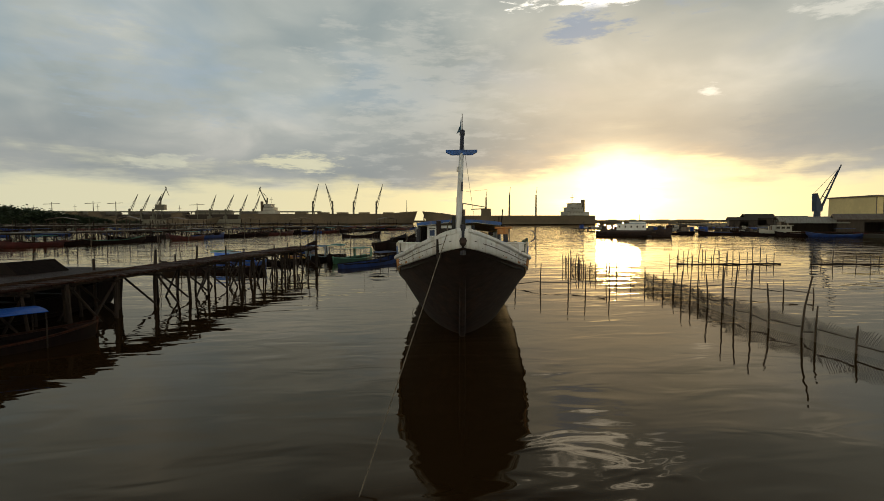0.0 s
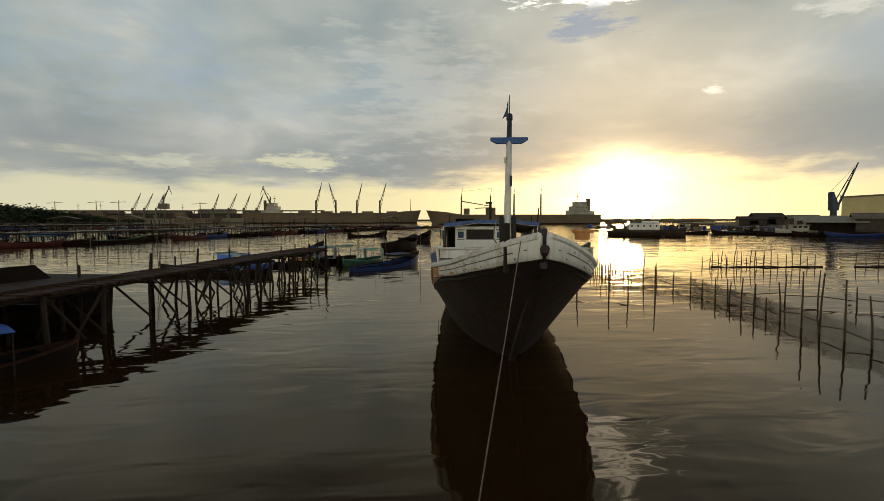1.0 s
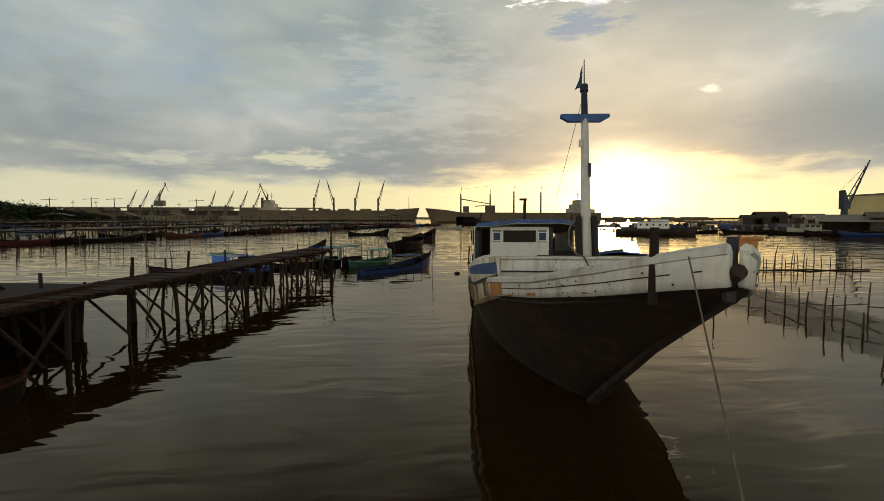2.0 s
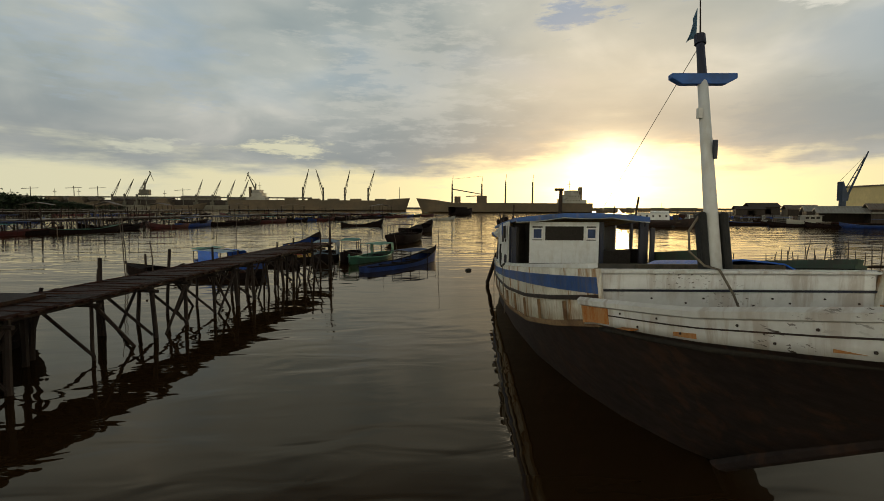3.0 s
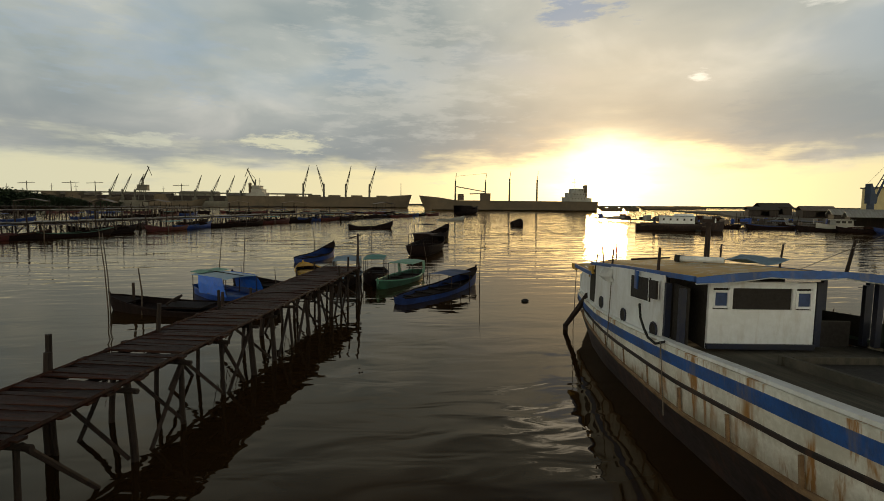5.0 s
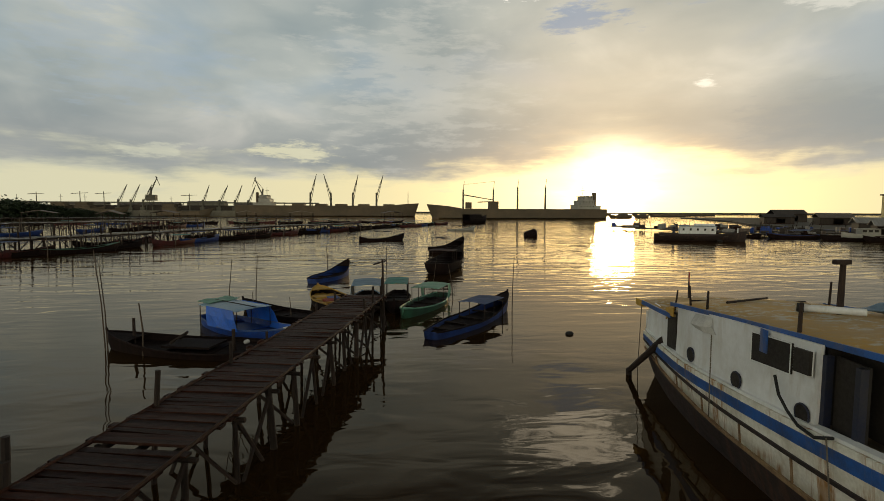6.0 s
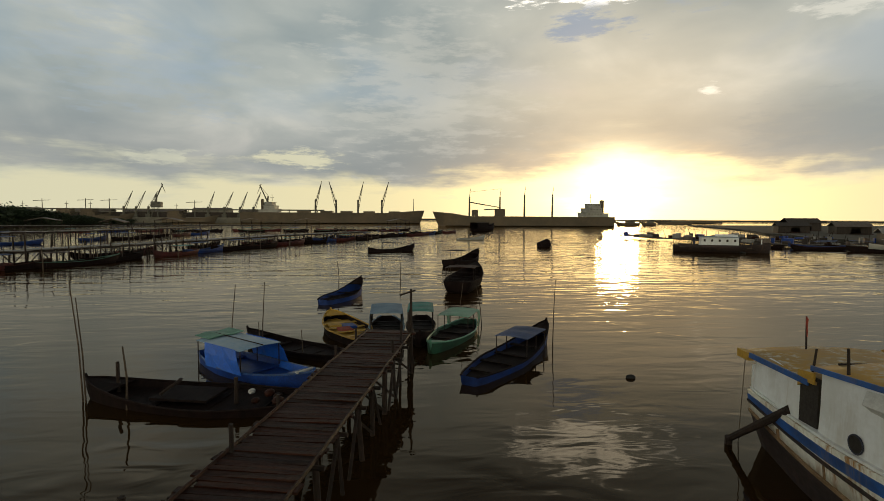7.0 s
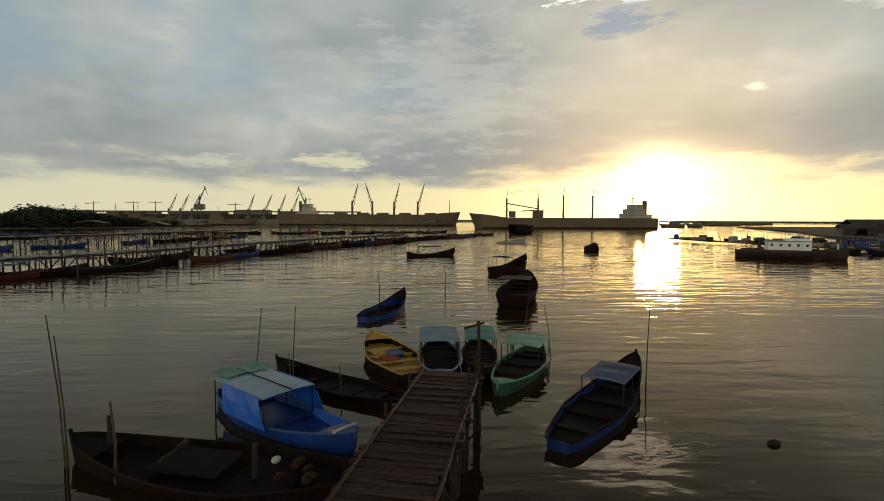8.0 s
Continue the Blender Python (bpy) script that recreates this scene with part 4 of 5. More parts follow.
bm = bmesh.new()
bent(bm, [(0.35, 3.9, 0.5), (0.25, 3.6, 0.72), (0.0, 3.45, 0.76), (-0.2, 3.6, 0.66), (-0.3, 3.8, 0.5)], 0.045, 0.04)
part("bent_rib", bm, POST, boat)
for x, y, r in ((0.25, 1.2, 0.13), (0.05, 0.9, 0.11), (-0.25, 0.75, 0.14), (0.3, 1.7, 0.09), (-0.3, 1.3, 0.10)):
    bm = bmesh.new()
    bmesh.ops.create_icosphere(bm, subdivisions=2, radius=r, matrix=Matrix.Translation((x, y, 0.47)) @ Matrix.Diagonal((1.3, 1, 0.75, 1)))
    tagged(part("gear_sack", bm, CLOTH if r < 0.1 else PLANK, boat), "rounded bundle of gear")
# covered blue boat
boat, half, sheer, L = sampan("sampan", (-7.35, 44.7), (-3.41, 41.2), 1.6, "bright blue boat with a tarpaulin cabin, tied beside the jetty", SAMPAN_BLUE, SAMPAN_BLUE, BLUE, bow=0.76, stern=0.56, free=0.46, thwarts=2,
                              canopy=(0.12, 0.56, 1.08, SILVER_TARP, 0), poles=((0.02, -0.8, 2.6, -0.2), (0.30, -1.0, 2.8, -0.1)))
# the tarpaulin hangs from the roof's edge to the gunwale and runs forward inside the bow
for s in (-1, 1):
    w = half(0.36)
    bm = bmesh.new()
    sheet(bm, [[(s * w * 0.90, (0.22 + 0.30 * g) * L, 1.10), (s * w * (0.99 + 0.03 * math.sin(9 * g)), (0.24 + 0.32 * g) * L, 0.82), (s * w * 1.03, (0.26 + 0.34 * g) * L, sheer(0.4) - 0.02)] for g in (0, 0.2, 0.4, 0.6, 0.8, 1.0)], 0.012)
    part("cabin_side", bm, TARP, boat, "bright blue tarpaulin side")
    bm = bmesh.new()
    sheet(bm, [[(s * half(f) * 0.97, f * L, sheer(f) + 0.01), (s * half(f) * 0.80, f * L, 0.34 + 0.25 * max(0, f - 0.75))] for f in (0.56, 0.64, 0.72, 0.80, 0.88, 0.95)], 0.012)
    part("bow_lining", bm, TARP, boat, "bright blue lining of the open bow")
part("bow_thwart", one(box, (0, 0.93 * L, sheer(0.93) + 0.03), (2 * half(0.93) + 0.06, 0.10, 0.04)), CLOTH, boat, "pale bow thwart")
part("front_pole", one(rod, (0.0, 0.575 * L, 1.15), (0.0, 0.11 * L, 1.17), 0.018, 0.016, 5), POST, boat)
bm = bmesh.new()
sheet(bm, [[(x, y * L, 1.16 + 0.03 * math.sin(8 * x)) for x in (-0.7, -0.3, 0.1, 0.5)] for y in (0.04, 0.12, 0.2)], 0.015)
part("green_flap", bm, GREEN_TARP, boat, "green tarpaulin flap")
# others round the jetty's head
sampan("sampan", (-2.5, 43.9), (-6.6, 46.9), 1.35, "low dark wooden sampan lying half behind the jetty", bow=0.75, free=0.4, poles=((0.75, -0.55, 1.2, 0.02), (0.35, -0.5, 1.15, 0.0)))
boat, half, sheer, L = sampan("sampan", (-2.3, 45.9), (-3.9, 50.4), 1.75, "yellow-decked wooden boat with red and blue gear", SAMPAN_DARK, YELLOW, YELLOW, bow=0.78, free=0.55, thwarts=4)
for x, y, m in ((-0.1, 2.0, FLAG_RED), (0.2, 2.6, SAMPAN_BLUE), (-0.3, 3.0, YELLOW)):
    part("gear_sack", one(box, (x, y, 0.44), (0.55, 0.7, 0.12)), m, boat, bevel=0.03)
bm = bmesh.new()
sheet(bm, [[(-half(f) * 0.95, f * L, sheer(f) - 0.19), (0, f * L, sheer(f) - 0.17), (half(f) * 0.95, f * L, sheer(f) - 0.19)] for f in (0.06, 0.2, 0.35, 0.5, 0.65, 0.8)], 0.02)
part("yellow_deck", bm, YELLOW, boat, "worn yellow deck")
sampan("sampan", (-4.8, 54.8), (-2.95, 59.3), 1.55, "blue-sided open sampan with a raised dark bow", SAMPAN_NAVY, SAMPAN_DARK, SAMPAN_DARK, bow=1.2, free=0.5, thwarts=3)
sampan("sampan", (-1.4, 50.2), (-1.45, 45.0), 1.45, "dark boat with a blue canopy at the jetty's head", SAMPAN_DARK, SAMPAN_DARK, PALE_TARP, bow=0.8, free=0.5, canopy=(0.2, 0.62, 1.2, PALE_TARP, 1))
sampan("sampan", (0.15, 50.2), (-0.25, 45.4), 1.2, "narrow dark boat with a teal canopy at the jetty's head", SAMPAN_DARK, SAMPAN_DARK, None, bow=0.8, free=0.5, canopy=(0.3, 0.72, 1.30, TEAL, 0))
sampan("sampan", (2.2, 49.2), (0.05, 44.5), 1.5, "green-trimmed boat with a pale green canopy", SAMPAN_GREEN, SAMPAN_DARK, GREEN_TARP, bow=0.64, free=0.44, thwarts=3, canopy=(0.16, 0.50, 1.08, GREEN_TARP, 0.5),
       poles=((0.0, -0.6, 2.0, 0.3), (0.02, 0.5, 2.2, -0.25)))
sampan("sampan", (0.82, 41.2), (4.75, 46.4), 1.45, "dark blue sampan with a grey-blue awning", SAMPAN_NAVY, SAMPAN_DARK, SAMPAN_DARK, bow=0.95, stern=0.48, free=0.44, thwarts=4, canopy=(0.46, 0.74, 0.98, GREY_TARP, 0), poles=((0.93, 0.42, 2.6, 0.05),))
sampan("fishing_boat", (2.9, 58.2), (5.6, 66.5), 2.3, "dark open fishing boat with a light stern rail", SAMPAN_DARK, SAMPAN_DARK, SAMPAN_DARK, bow=1.3, stern=0.75, free=0.68, thwarts=4, square=0.7, canopy=(0.12, 0.34, 1.5, PLANK, 0), group="fishing boats at anchor")
sampan("fishing_boat", (4.6, 75.5), (8.4, 80.5), 2.2, "dark anchored fishing boat with a stern frame", SAMPAN_DARK, SAMPAN_DARK, None, bow=1.65, stern=0.85, free=0.7, square=0.7, canopy=(0.05, 0.3, 1.7, SAMPAN_DARK, 0), group="fishing boats at anchor")
sampan("fishing_boat", (-3.6, 96.0), (2.7, 98.3), 1.8, "slim anchored boat with a flat canopy", SAMPAN_DARK, SAMPAN_DARK, None, bow=1.3, stern=0.9, free=0.5, canopy=(0.25, 0.68, 1.5, SAMPAN_DARK, 0), group="fishing boats at anchor")
sampan("fishing_boat", (13.6, 132), (19.8, 134), 2.2, "low grey boat at anchor", SHIP_WHITE, SAMPAN_DARK, None, bow=1.2, free=0.6, canopy=(0.2, 0.5, 1.3, SAMPAN_DARK, 0), group="fishing boats at anchor")
sampan("fishing_boat", (28, 198), (38.5, 210), 3.4, "dark anchored boat far out", SAMPAN_DARK, SAMPAN_DARK, None, bow=2.8, free=1.6, canopy=(0.1, 0.6, 3.0, SAMPAN_DARK, 1), group="fishing boats at anchor")
# boat with a blue awning by the near end of the jetty, and the dark boat moored behind it
sampan("sampan", (-6.4, 21.5), (-3.65, 24.3), 1.3, "old boat with a blue awning beside the jetty", SAMPAN_DARK, SAMPAN_DARK, PLANK, bow=0.6, free=0.42, thwarts=2, canopy=(0.1, 0.72, 1.05, TARP, 0))
sampan("fishing_boat", (-8.2, 22.5), (-6.2, 30.6), 2.2, "large dark boat moored behind the jetty", SAMPAN_DARK, SAMPAN_DARK, None, bow=1.0, stern=0.8, free=0.62, thwarts=4, square=0.7, group="fishing boats at anchor")
bm = bmesh.new()
prism(bm, [(-0.62, 0), (0.62, 0), (0.05, 0.34), (-0.05, 0.34)], -0.75, 0.75, "x")
bmesh.ops.transform(bm, matrix=pose(-7.0, 27.2, 1.31, 0, 0, 70), verts=bm.verts)
tagged(part("deck_shelter", bm, SAMPAN_DARK), "small dark peaked shelter beside the jetty", "shelter")
bm = bmesh.new()
box(bm, (0, 0, 0), (3.4, 6.6, 0.07))
landing = thing("landing_stage", pose(-7.2, 25.6, 1.28, 0, 0, -13), "dark plank landing stage joined to the jetty", "landing stage")
part("platform", bm, PLANK, landing)
for x in (-1.5, 0, 1.5):
    for y in (-3, -1, 1, 3):
        part("post", one(rod, (x, y, -0.03), (x + rng.uniform(-0.1, 0.1), y, -2.2), 0.06, 0.07, 6), POST, landing)

# single poles, buoy
for x, y, h in ((-7.75, 40.25, 1.55), (-13.1, 33.4, 2.0), (-4.4, 60.0, 1.9), (-0.3, 66.0, 1.8)):
    bm = bmesh.new()
    bent(bm, [(x, y, -0.6), (x + 0.04, y, h * 0.5), (x - 0.06, y + 0.05, h)], 0.035, 0.018)
    tagged(part("mooring_stake", bm, BAMBOO), "thin wooden stake standing in the water", "stake", "stakes in the fairway")
bm = bmesh.new()
bmesh.ops.create_cone(bm, cap_ends=True, segments=14, radius1=0.75, radius2=0.75, depth=1.9, matrix=pose(24.4, 107.8, 0.35, 70, 0, 100))
tagged(part("mooring_buoy", bm, SAMPAN_DARK, bevel=0.1), "rusty drum buoy tilted in the water", "buoy")
for x, y, r in ((5.7, 41.4, 0.10), (3.6, 47.0, 0.05), (47.5, 92, 0.3)):
    bm = bmesh.new()
    bmesh.ops.create_icosphere(bm, subdivisions=2, radius=r, matrix=Matrix.Translation((x, y, r * 0.3)) @ Matrix.Diagonal((1.5, 1, 0.8, 1)))
    tagged(part("float", bm, RUBBER), "small dark float on the water", "float", "floats")

# ---- fish fence on the open side ----
def fence(points, gap, low, high, label, net=0.0, base=0.0):
    f = thing("fish_fence", Matrix.Identity(4), label, "fence", "fish fences")
    path = [Vector((*p, 0)) for p in points]
    tops = []
    for a, b in zip(path, path[1:]):
        k = max(1, round((b - a).length / gap))
        for i in range(k):
            p = a.lerp(b, (i + rng.uniform(-0.2, 0.2)) / k)
            h = rng.uniform(low, high)
            lean = Vector((rng.uniform(-0.10, 0.10), rng.uniform(-0.12, 0.12), 0)) * h
            bm = bmesh.new()
            bent(bm, [p + Vector((0, 0, -0.6)), p + lean * 0.4 + Vector((0, 0, h * 0.5)), p + lean + Vector((0, 0, h))], 0.032, 0.018, 5)
            part("stake", bm, BAMBOO, f)
            tops.append(p + lean * 0.4)
    for a, b in zip(tops, tops[1:]):
        bm = bmesh.new()
        h0, h1 = rng.uniform(0.1, 0.35), rng.uniform(0.1, 0.4)
        rod(bm, a + Vector((0, 0, h0)), b + Vector((0, 0, h1)), 0.018, 0.014, 5)
        part("rail", bm, BAMBOO, f)
    if base:
        for a, b in zip(path, path[1:]):
            bm = bmesh.new()
            bent(bm, [a.lerp(b, i / 8) + Vector((rng.uniform(-0.1, 0.1), rng.uniform(-0.1, 0.1), rng.uniform(-0.02, 0.06))) for i in range(9)], base, base * 0.8, 6)
            part("floating_log", bm, POST, f)
    if net:
        bm = bmesh.new()
        for a, b in zip(tops, tops[1:]):
            if (b - a).length > 2.5:
                continue
            d = b - a
            k = max(3, int(d.length / 0.06))
            for i in range(k):
                q = a + d * (i / k)
                t = net * (0.75 + 0.25 * abs(2 * i / k - 1))
                rod(bm, q + Vector((0, 0, -0.05)), q + d * (6.0 / k) + Vector((0, 0, t)), 0.006, 0.006, 3)
                rod(bm, q + Vector((0, 0, t)), q + d * (6.0 / k) + Vector((0, 0, -0.05)), 0.006, 0.006, 3)
        part("net", bm, NET, f, "slack brown fishing net")
    return f


fence([(13.61, 38.0), (14.16, 34.78), (14.71, 32.02), (14.25, 29.26), (13.88, 26.96), (13.42, 24.66), (13.24, 21.44), (13.42, 17.76)], 0.85, 0.5, 1.5, "leaning bamboo stakes with slack nets in shallow water", 0.55)
fence([(13.79, 39.84), (14.25, 37.54)], 0.22, 0.5, 1.15, "dense clump of thin stakes in the water")
fence([(21.8, 41.31), (28.33, 40.58)], 0.45, 0.5, 1.5, "row of leaning stakes with a low rail in the water", 0.0, 0.05)
fence([(21.89, 42.42), (26.4, 42.23)], 0.6, 0.4, 1.0, "row of short stakes standing in the water")
fence([(30.08, 40.3), (36.98, 38.92)], 0.7, 0.3, 1.1, "broken row of stakes and driftwood in the water", 0.0, 0.06)
fence([(14.71, 30.09), (17.2, 28.8), (19.04, 26.5)], 1.1, 0.4, 1.3, "scattered short stakes in the water")
fence([(8.0, 32.48), (10.76, 31.1), (13.52, 30.46)], 1.0, 0.5, 1.2, "scattered short stakes beside the moored boat")


# ---- long fishing piers and their boats ----
def pier(points, width, z, gap, label):
    p = thing("fishing_pier", Matrix.Identity(4), label, "pier", "fishing piers")
    path = [Vector((*q, 0)) for q in points]
    bm = bmesh.new()
    for a, b in zip(path, path[1:]):
        d = (b - a).normalized()
        n = Vector((-d.y, d.x, 0)) * width / 2
        k = int((b - a).length / 0.9)
        for i in range(k):
            q = a + d * (i + 0.5) * (b - a).length / k + Vector((0, 0, z + rng.uniform(-0.05, 0.05)))
            box(bm, (0, 0, 0), (width + rng.uniform(-0.3, 0.3), 0.82, 0.08), Matrix.Translation(q) @ Matrix.Rotation(math.atan2(n.y, n.x), 4, "Z"))
    part("deck", bm, PIER_BOARDS, p)
    for a, b in zip(path, path[1:]):
        d = (b - a).normalized()
        n = Vector((-d.y, d.x, 0)) * width / 2
        k = max(1, int((b - a).length / gap))
        for i in range(k):
            for s in (-1, 1):
                q = a.lerp(b, i / k) + n * s * 0.9
                h = z + (rng.uniform(0.4, 1.4) if rng.random() < 0.25 else -0.03)
                bm = bmesh.new()
                rod(bm, q + Vector((rng.uniform(-0.2, 0.2), 0, -0.6)), q + Vector((0, 0, h)), 0.09, 0.07, 5)
                part("post", bm, POST, p)
        for i in range(k):
            for s in (-1, 1):
                if rng.random() < 0.55:
                    p0, p1 = a.lerp(b, i / k) + n * s * 0.9, a.lerp(b, (i + 1) / k) + n * s * 0.9
                    flip = rng.random() < 0.5
                    bm = bmesh.new()
                    rod(bm, p0 + Vector((0, 0, 0.1 if flip else z - 0.1)), p1 + Vector((0, 0, z - 0.1 if flip else 0.1)), 0.05, 0.05, 4)
                    part("brace", bm, POST, p)
        bm = bmesh.new()
        rod(bm, a + n + Vector((0, 0, z - 0.15)), b + n + Vector((0, 0, z - 0.15)), 0.08, 0.08, 5)
        rod(bm, a - n + Vector((0, 0, z - 0.15)), b - n + Vector((0, 0, z - 0.15)), 0.08, 0.08, 5)
        part("stringer", bm, POST, p)
    return p


NEAR_PIER = [(-62, 40), (-46, 60), (-33.5, 80), (-27.5, 97), (-20, 118), (-6, 141)]
MID_PIER = [(-95, 84), (-66, 112), (-60, 124), (-55, 141), (-50, 168)]
pier(NEAR_PIER, 2.2, 1.5, 1.15, "long dark plank fishing pier on thin poles")
pier(MID_PIER, 2.4, 1.9, 1.5, "long plank fishing pier on tall poles")
pier([(-150, 150), (-110, 172), (-70, 190), (-30, 205)], 2.5, 1.9, 3.0, "distant plank fishing pier")

kinds = []
for hull_mat, trim, can, label in ((SAMPAN_DARK, None, None, "dark open fishing boat"), (SAMPAN_NAVY, GREY_TARP, (0.15, 0.5, 1.35, GREY_TARP, 0), "blue fishing boat with a tarpaulin canopy"),
                                   (SAMPAN_RED, None, (0.2, 0.55, 1.15, TEAL, 0), "red-hulled fishing boat with a teal cover"), (SAMPAN_DARK, PLANK, (0.2, 0.6, 1.35, GREY_TARP, 0), "dark fishing boat with a grey awning"),
                                   (SAMPAN_DARK, SAMPAN_GREEN, (0.1, 0.4, 1.3, PLANK, 0), "green-trimmed dark fishing boat with a wooden shelter")):
    kinds.append(dict(hull_mat=hull_mat, trim=trim, canopy=can, label=label + " moored at a pier"))
templates = {}


def moor(x, y, ang, kind, size=1.0):
    """One of five kinds of fishing boat, moored at a pier."""
    m = pose(x, y, 0, 0, 0, ang)
    if kind not in templates:
        k = kinds[kind]
        b, *_ = sampan("fishing_boat", (0, 0), (0, 7.6), 1.7, k["label"], k["hull_mat"], SAMPAN_DARK, k["trim"], free=0.40, bow=0.85, stern=0.6, thwarts=3, canopy=k["canopy"], group="boats at the piers", square=0.6)
        b.matrix_world = m
        templates[kind] = b
        return b
    return copy_thing(templates[kind], m)


def line_boats(path, off, gap, seed):
    r = random.Random(seed)
    for a, b in zip(path, path[1:]):
        a, b = Vector((*a, 0)), Vector((*b, 0))
        d = (b - a).normalized()
        n = Vector((d.y, -d.x, 0))
        k = max(1, int((b - a).length / gap))
        for i in range(k):
            q = a + d * ((i + r.uniform(0.1, 0.5)) * (b - a).length / k) + n * (off + r.uniform(-0.3, 0.8))
            ang = math.degrees(math.atan2(-d.x, d.y)) + r.uniform(-12, 12) + (180 if r.random() < 0.4 else 0)
            if ang > 90:
                q = q + d * 8
            moor(q.x, q.y, ang, r.randrange(5))


line_boats(NEAR_PIER, 2.2, 4.6, 3)
line_boats([(-6, 141), (18, 180)], 0.0, 5.5, 4)
line_boats([(-9, 141), (14, 180)], 0.0, 6.0, 14)
line_boats(MID_PIER, 2.4, 7.0, 5)
line_boats(NEAR_PIER[2:], -2.8, 8.0, 6)
line_boats([(-150, 150), (-110, 172), (-70, 190), (-30, 205), (8, 212)], 3.0, 8.5, 7)
line_boats([(-110, 120), (-88, 150)], 0.0, 9.0, 8)
for path, off, count in ((NEAR_PIER, 1.6, 46), (NEAR_PIER, 4.4, 16), (MID_PIER, 1.8, 30)):
    for k in range(count):
        j = rng.randrange(len(path) - 1)
        a, b = Vector((*path[j], 0)), Vector((*path[j + 1], 0))
        q = a.lerp(b, rng.random()) + Vector(((b - a).normalized().y, -(b - a).normalized().x, 0)) * (off + rng.uniform(-0.4, 0.6))
        h = rng.uniform(1.6, 3.2)
        bm = bmesh.new()
        bent(bm, [q + Vector((0, 0, -0.5)), q + Vector((0.05, 0, h * 0.5)), q + Vector((rng.uniform(-0.25, 0.25), rng.uniform(-0.2, 0.2), h))], 0.05, 0.03, 5)
        tagged(part("mooring_stake", bm, BAMBOO), "thin wooden stake beside a fishing pier", "stake", "stakes at the piers")
line_boats([(-60, 185), (-25, 190), (5, 200)], 0.0, 9.0, 9)
# thatched fishing platforms above the piers
for x, y, w in ((-72, 205, 8), (-48, 214, 7), (-100, 188, 8), (-30, 222, 9), (-62, 150, 5), (4, 224, 8)):
    h = thing("fishing_hut", pose(x, y, 0, 0, 0, rng.uniform(-20, 20)), "open-sided dark hut on poles above the water", "hut", "huts on poles")
    bm = bmesh.new()
    prism(bm, [(-w / 2, 3.3), (0, 4.1), (w / 2, 3.3), (w / 2, 3.2), (0, 3.95), (-w / 2, 3.2)], -2.5, 2.5, "y")
    part("roof", bm, TIN, h)
    part("floor", one(box, (0, 0, 1.6), (w, 5, 0.12)), PLANK, h)
    for px in (-w / 2 + 0.3, 0, w / 2 - 0.3):
        for py in (-2.2, 2.2):
            part("post", one(rod, (px, py, -0.5), (px, py, 3.35), 0.10, 0.09, 5), POST, h)

# ---- tug at anchor ----
tug = thing("tugboat", pose(45.8, 94.2, 0, 0, 0, -116.8) @ Matrix.Scale(1.18, 4), "small dark tugboat with a white deckhouse at anchor", "boat")
bm = bmesh.new()
grid = []
for i in range(19):
    f = i / 18
    w = 1.55 * min(1, (f + 0.12) / 0.3) ** 0.5 * (1 - max(0, (f - 0.6) / 0.4) ** 2.2) + 0.03
    h = 0.66 + 0.62 * max(0, (f - 0.5) / 0.5) ** 1.6 + 0.12 * max(0, 1 - f / 0.3)
    grid.append([(-w, -5.2 + 10.4 * f, h), (-w * 0.92, -5.2 + 10.4 * f * 0.99, 0.3), (0, -5.2 + 10.4 * f * 0.97, -0.6), (w * 0.92, -5.2 + 10.4 * f * 0.99, 0.3), (w, -5.2 + 10.4 * f, h)])
sheet(bm, grid)
part("hull", bm, TAR, tug, "dark brown hull", smooth=True)
part("deck", one(box, (0, -0.8, 0.60), (2.7, 7.6, 0.06)), DECK, tug)
cab = part("deckhouse", one(box, (0, -0.3, 1.22), (2.0, 4.0, 1.2)), WALL_WHITE, tug, "white deckhouse", bevel=0.04)
part("wheelhouse", one(box, (0, 0.5, 1.98), (1.6, 2.2, 0.28)), WALL_WHITE, tug, bevel=0.04)
part("house_roof", one(box, (0, -0.3, 1.85), (2.2, 4.2, 0.07)), PALE_TARP, tug)
for y in (-1.9, -1.1, -0.3, 0.5, 1.3):
    for s in (-1, 1):
        part("window", one(box, (s * 1.005, y, 1.42), (0.02, 0.22, 0.26)), DARK, cab)
part("funnel", one(rod, (0, -2.9, 0.6), (0, -2.95, 1.7), 0.16, 0.15, 9), NAVY, tug)
part("mast", one(rod, (0, 0.8, 2.05), (0, 0.75, 3.2), 0.04, 0.025, 6), STEEL, tug)
for x in (-1.45, 1.45):
    part("side_rail", one(box, (x, -1.4, 0.78), (0.06, 6.4, 0.26)), TAR, tug)
part("bow_bitt", one(rod, (0, 4.2, 0.9), (0, 4.2, 1.6), 0.06, 0.06, 6), WALL_WHITE, tug)

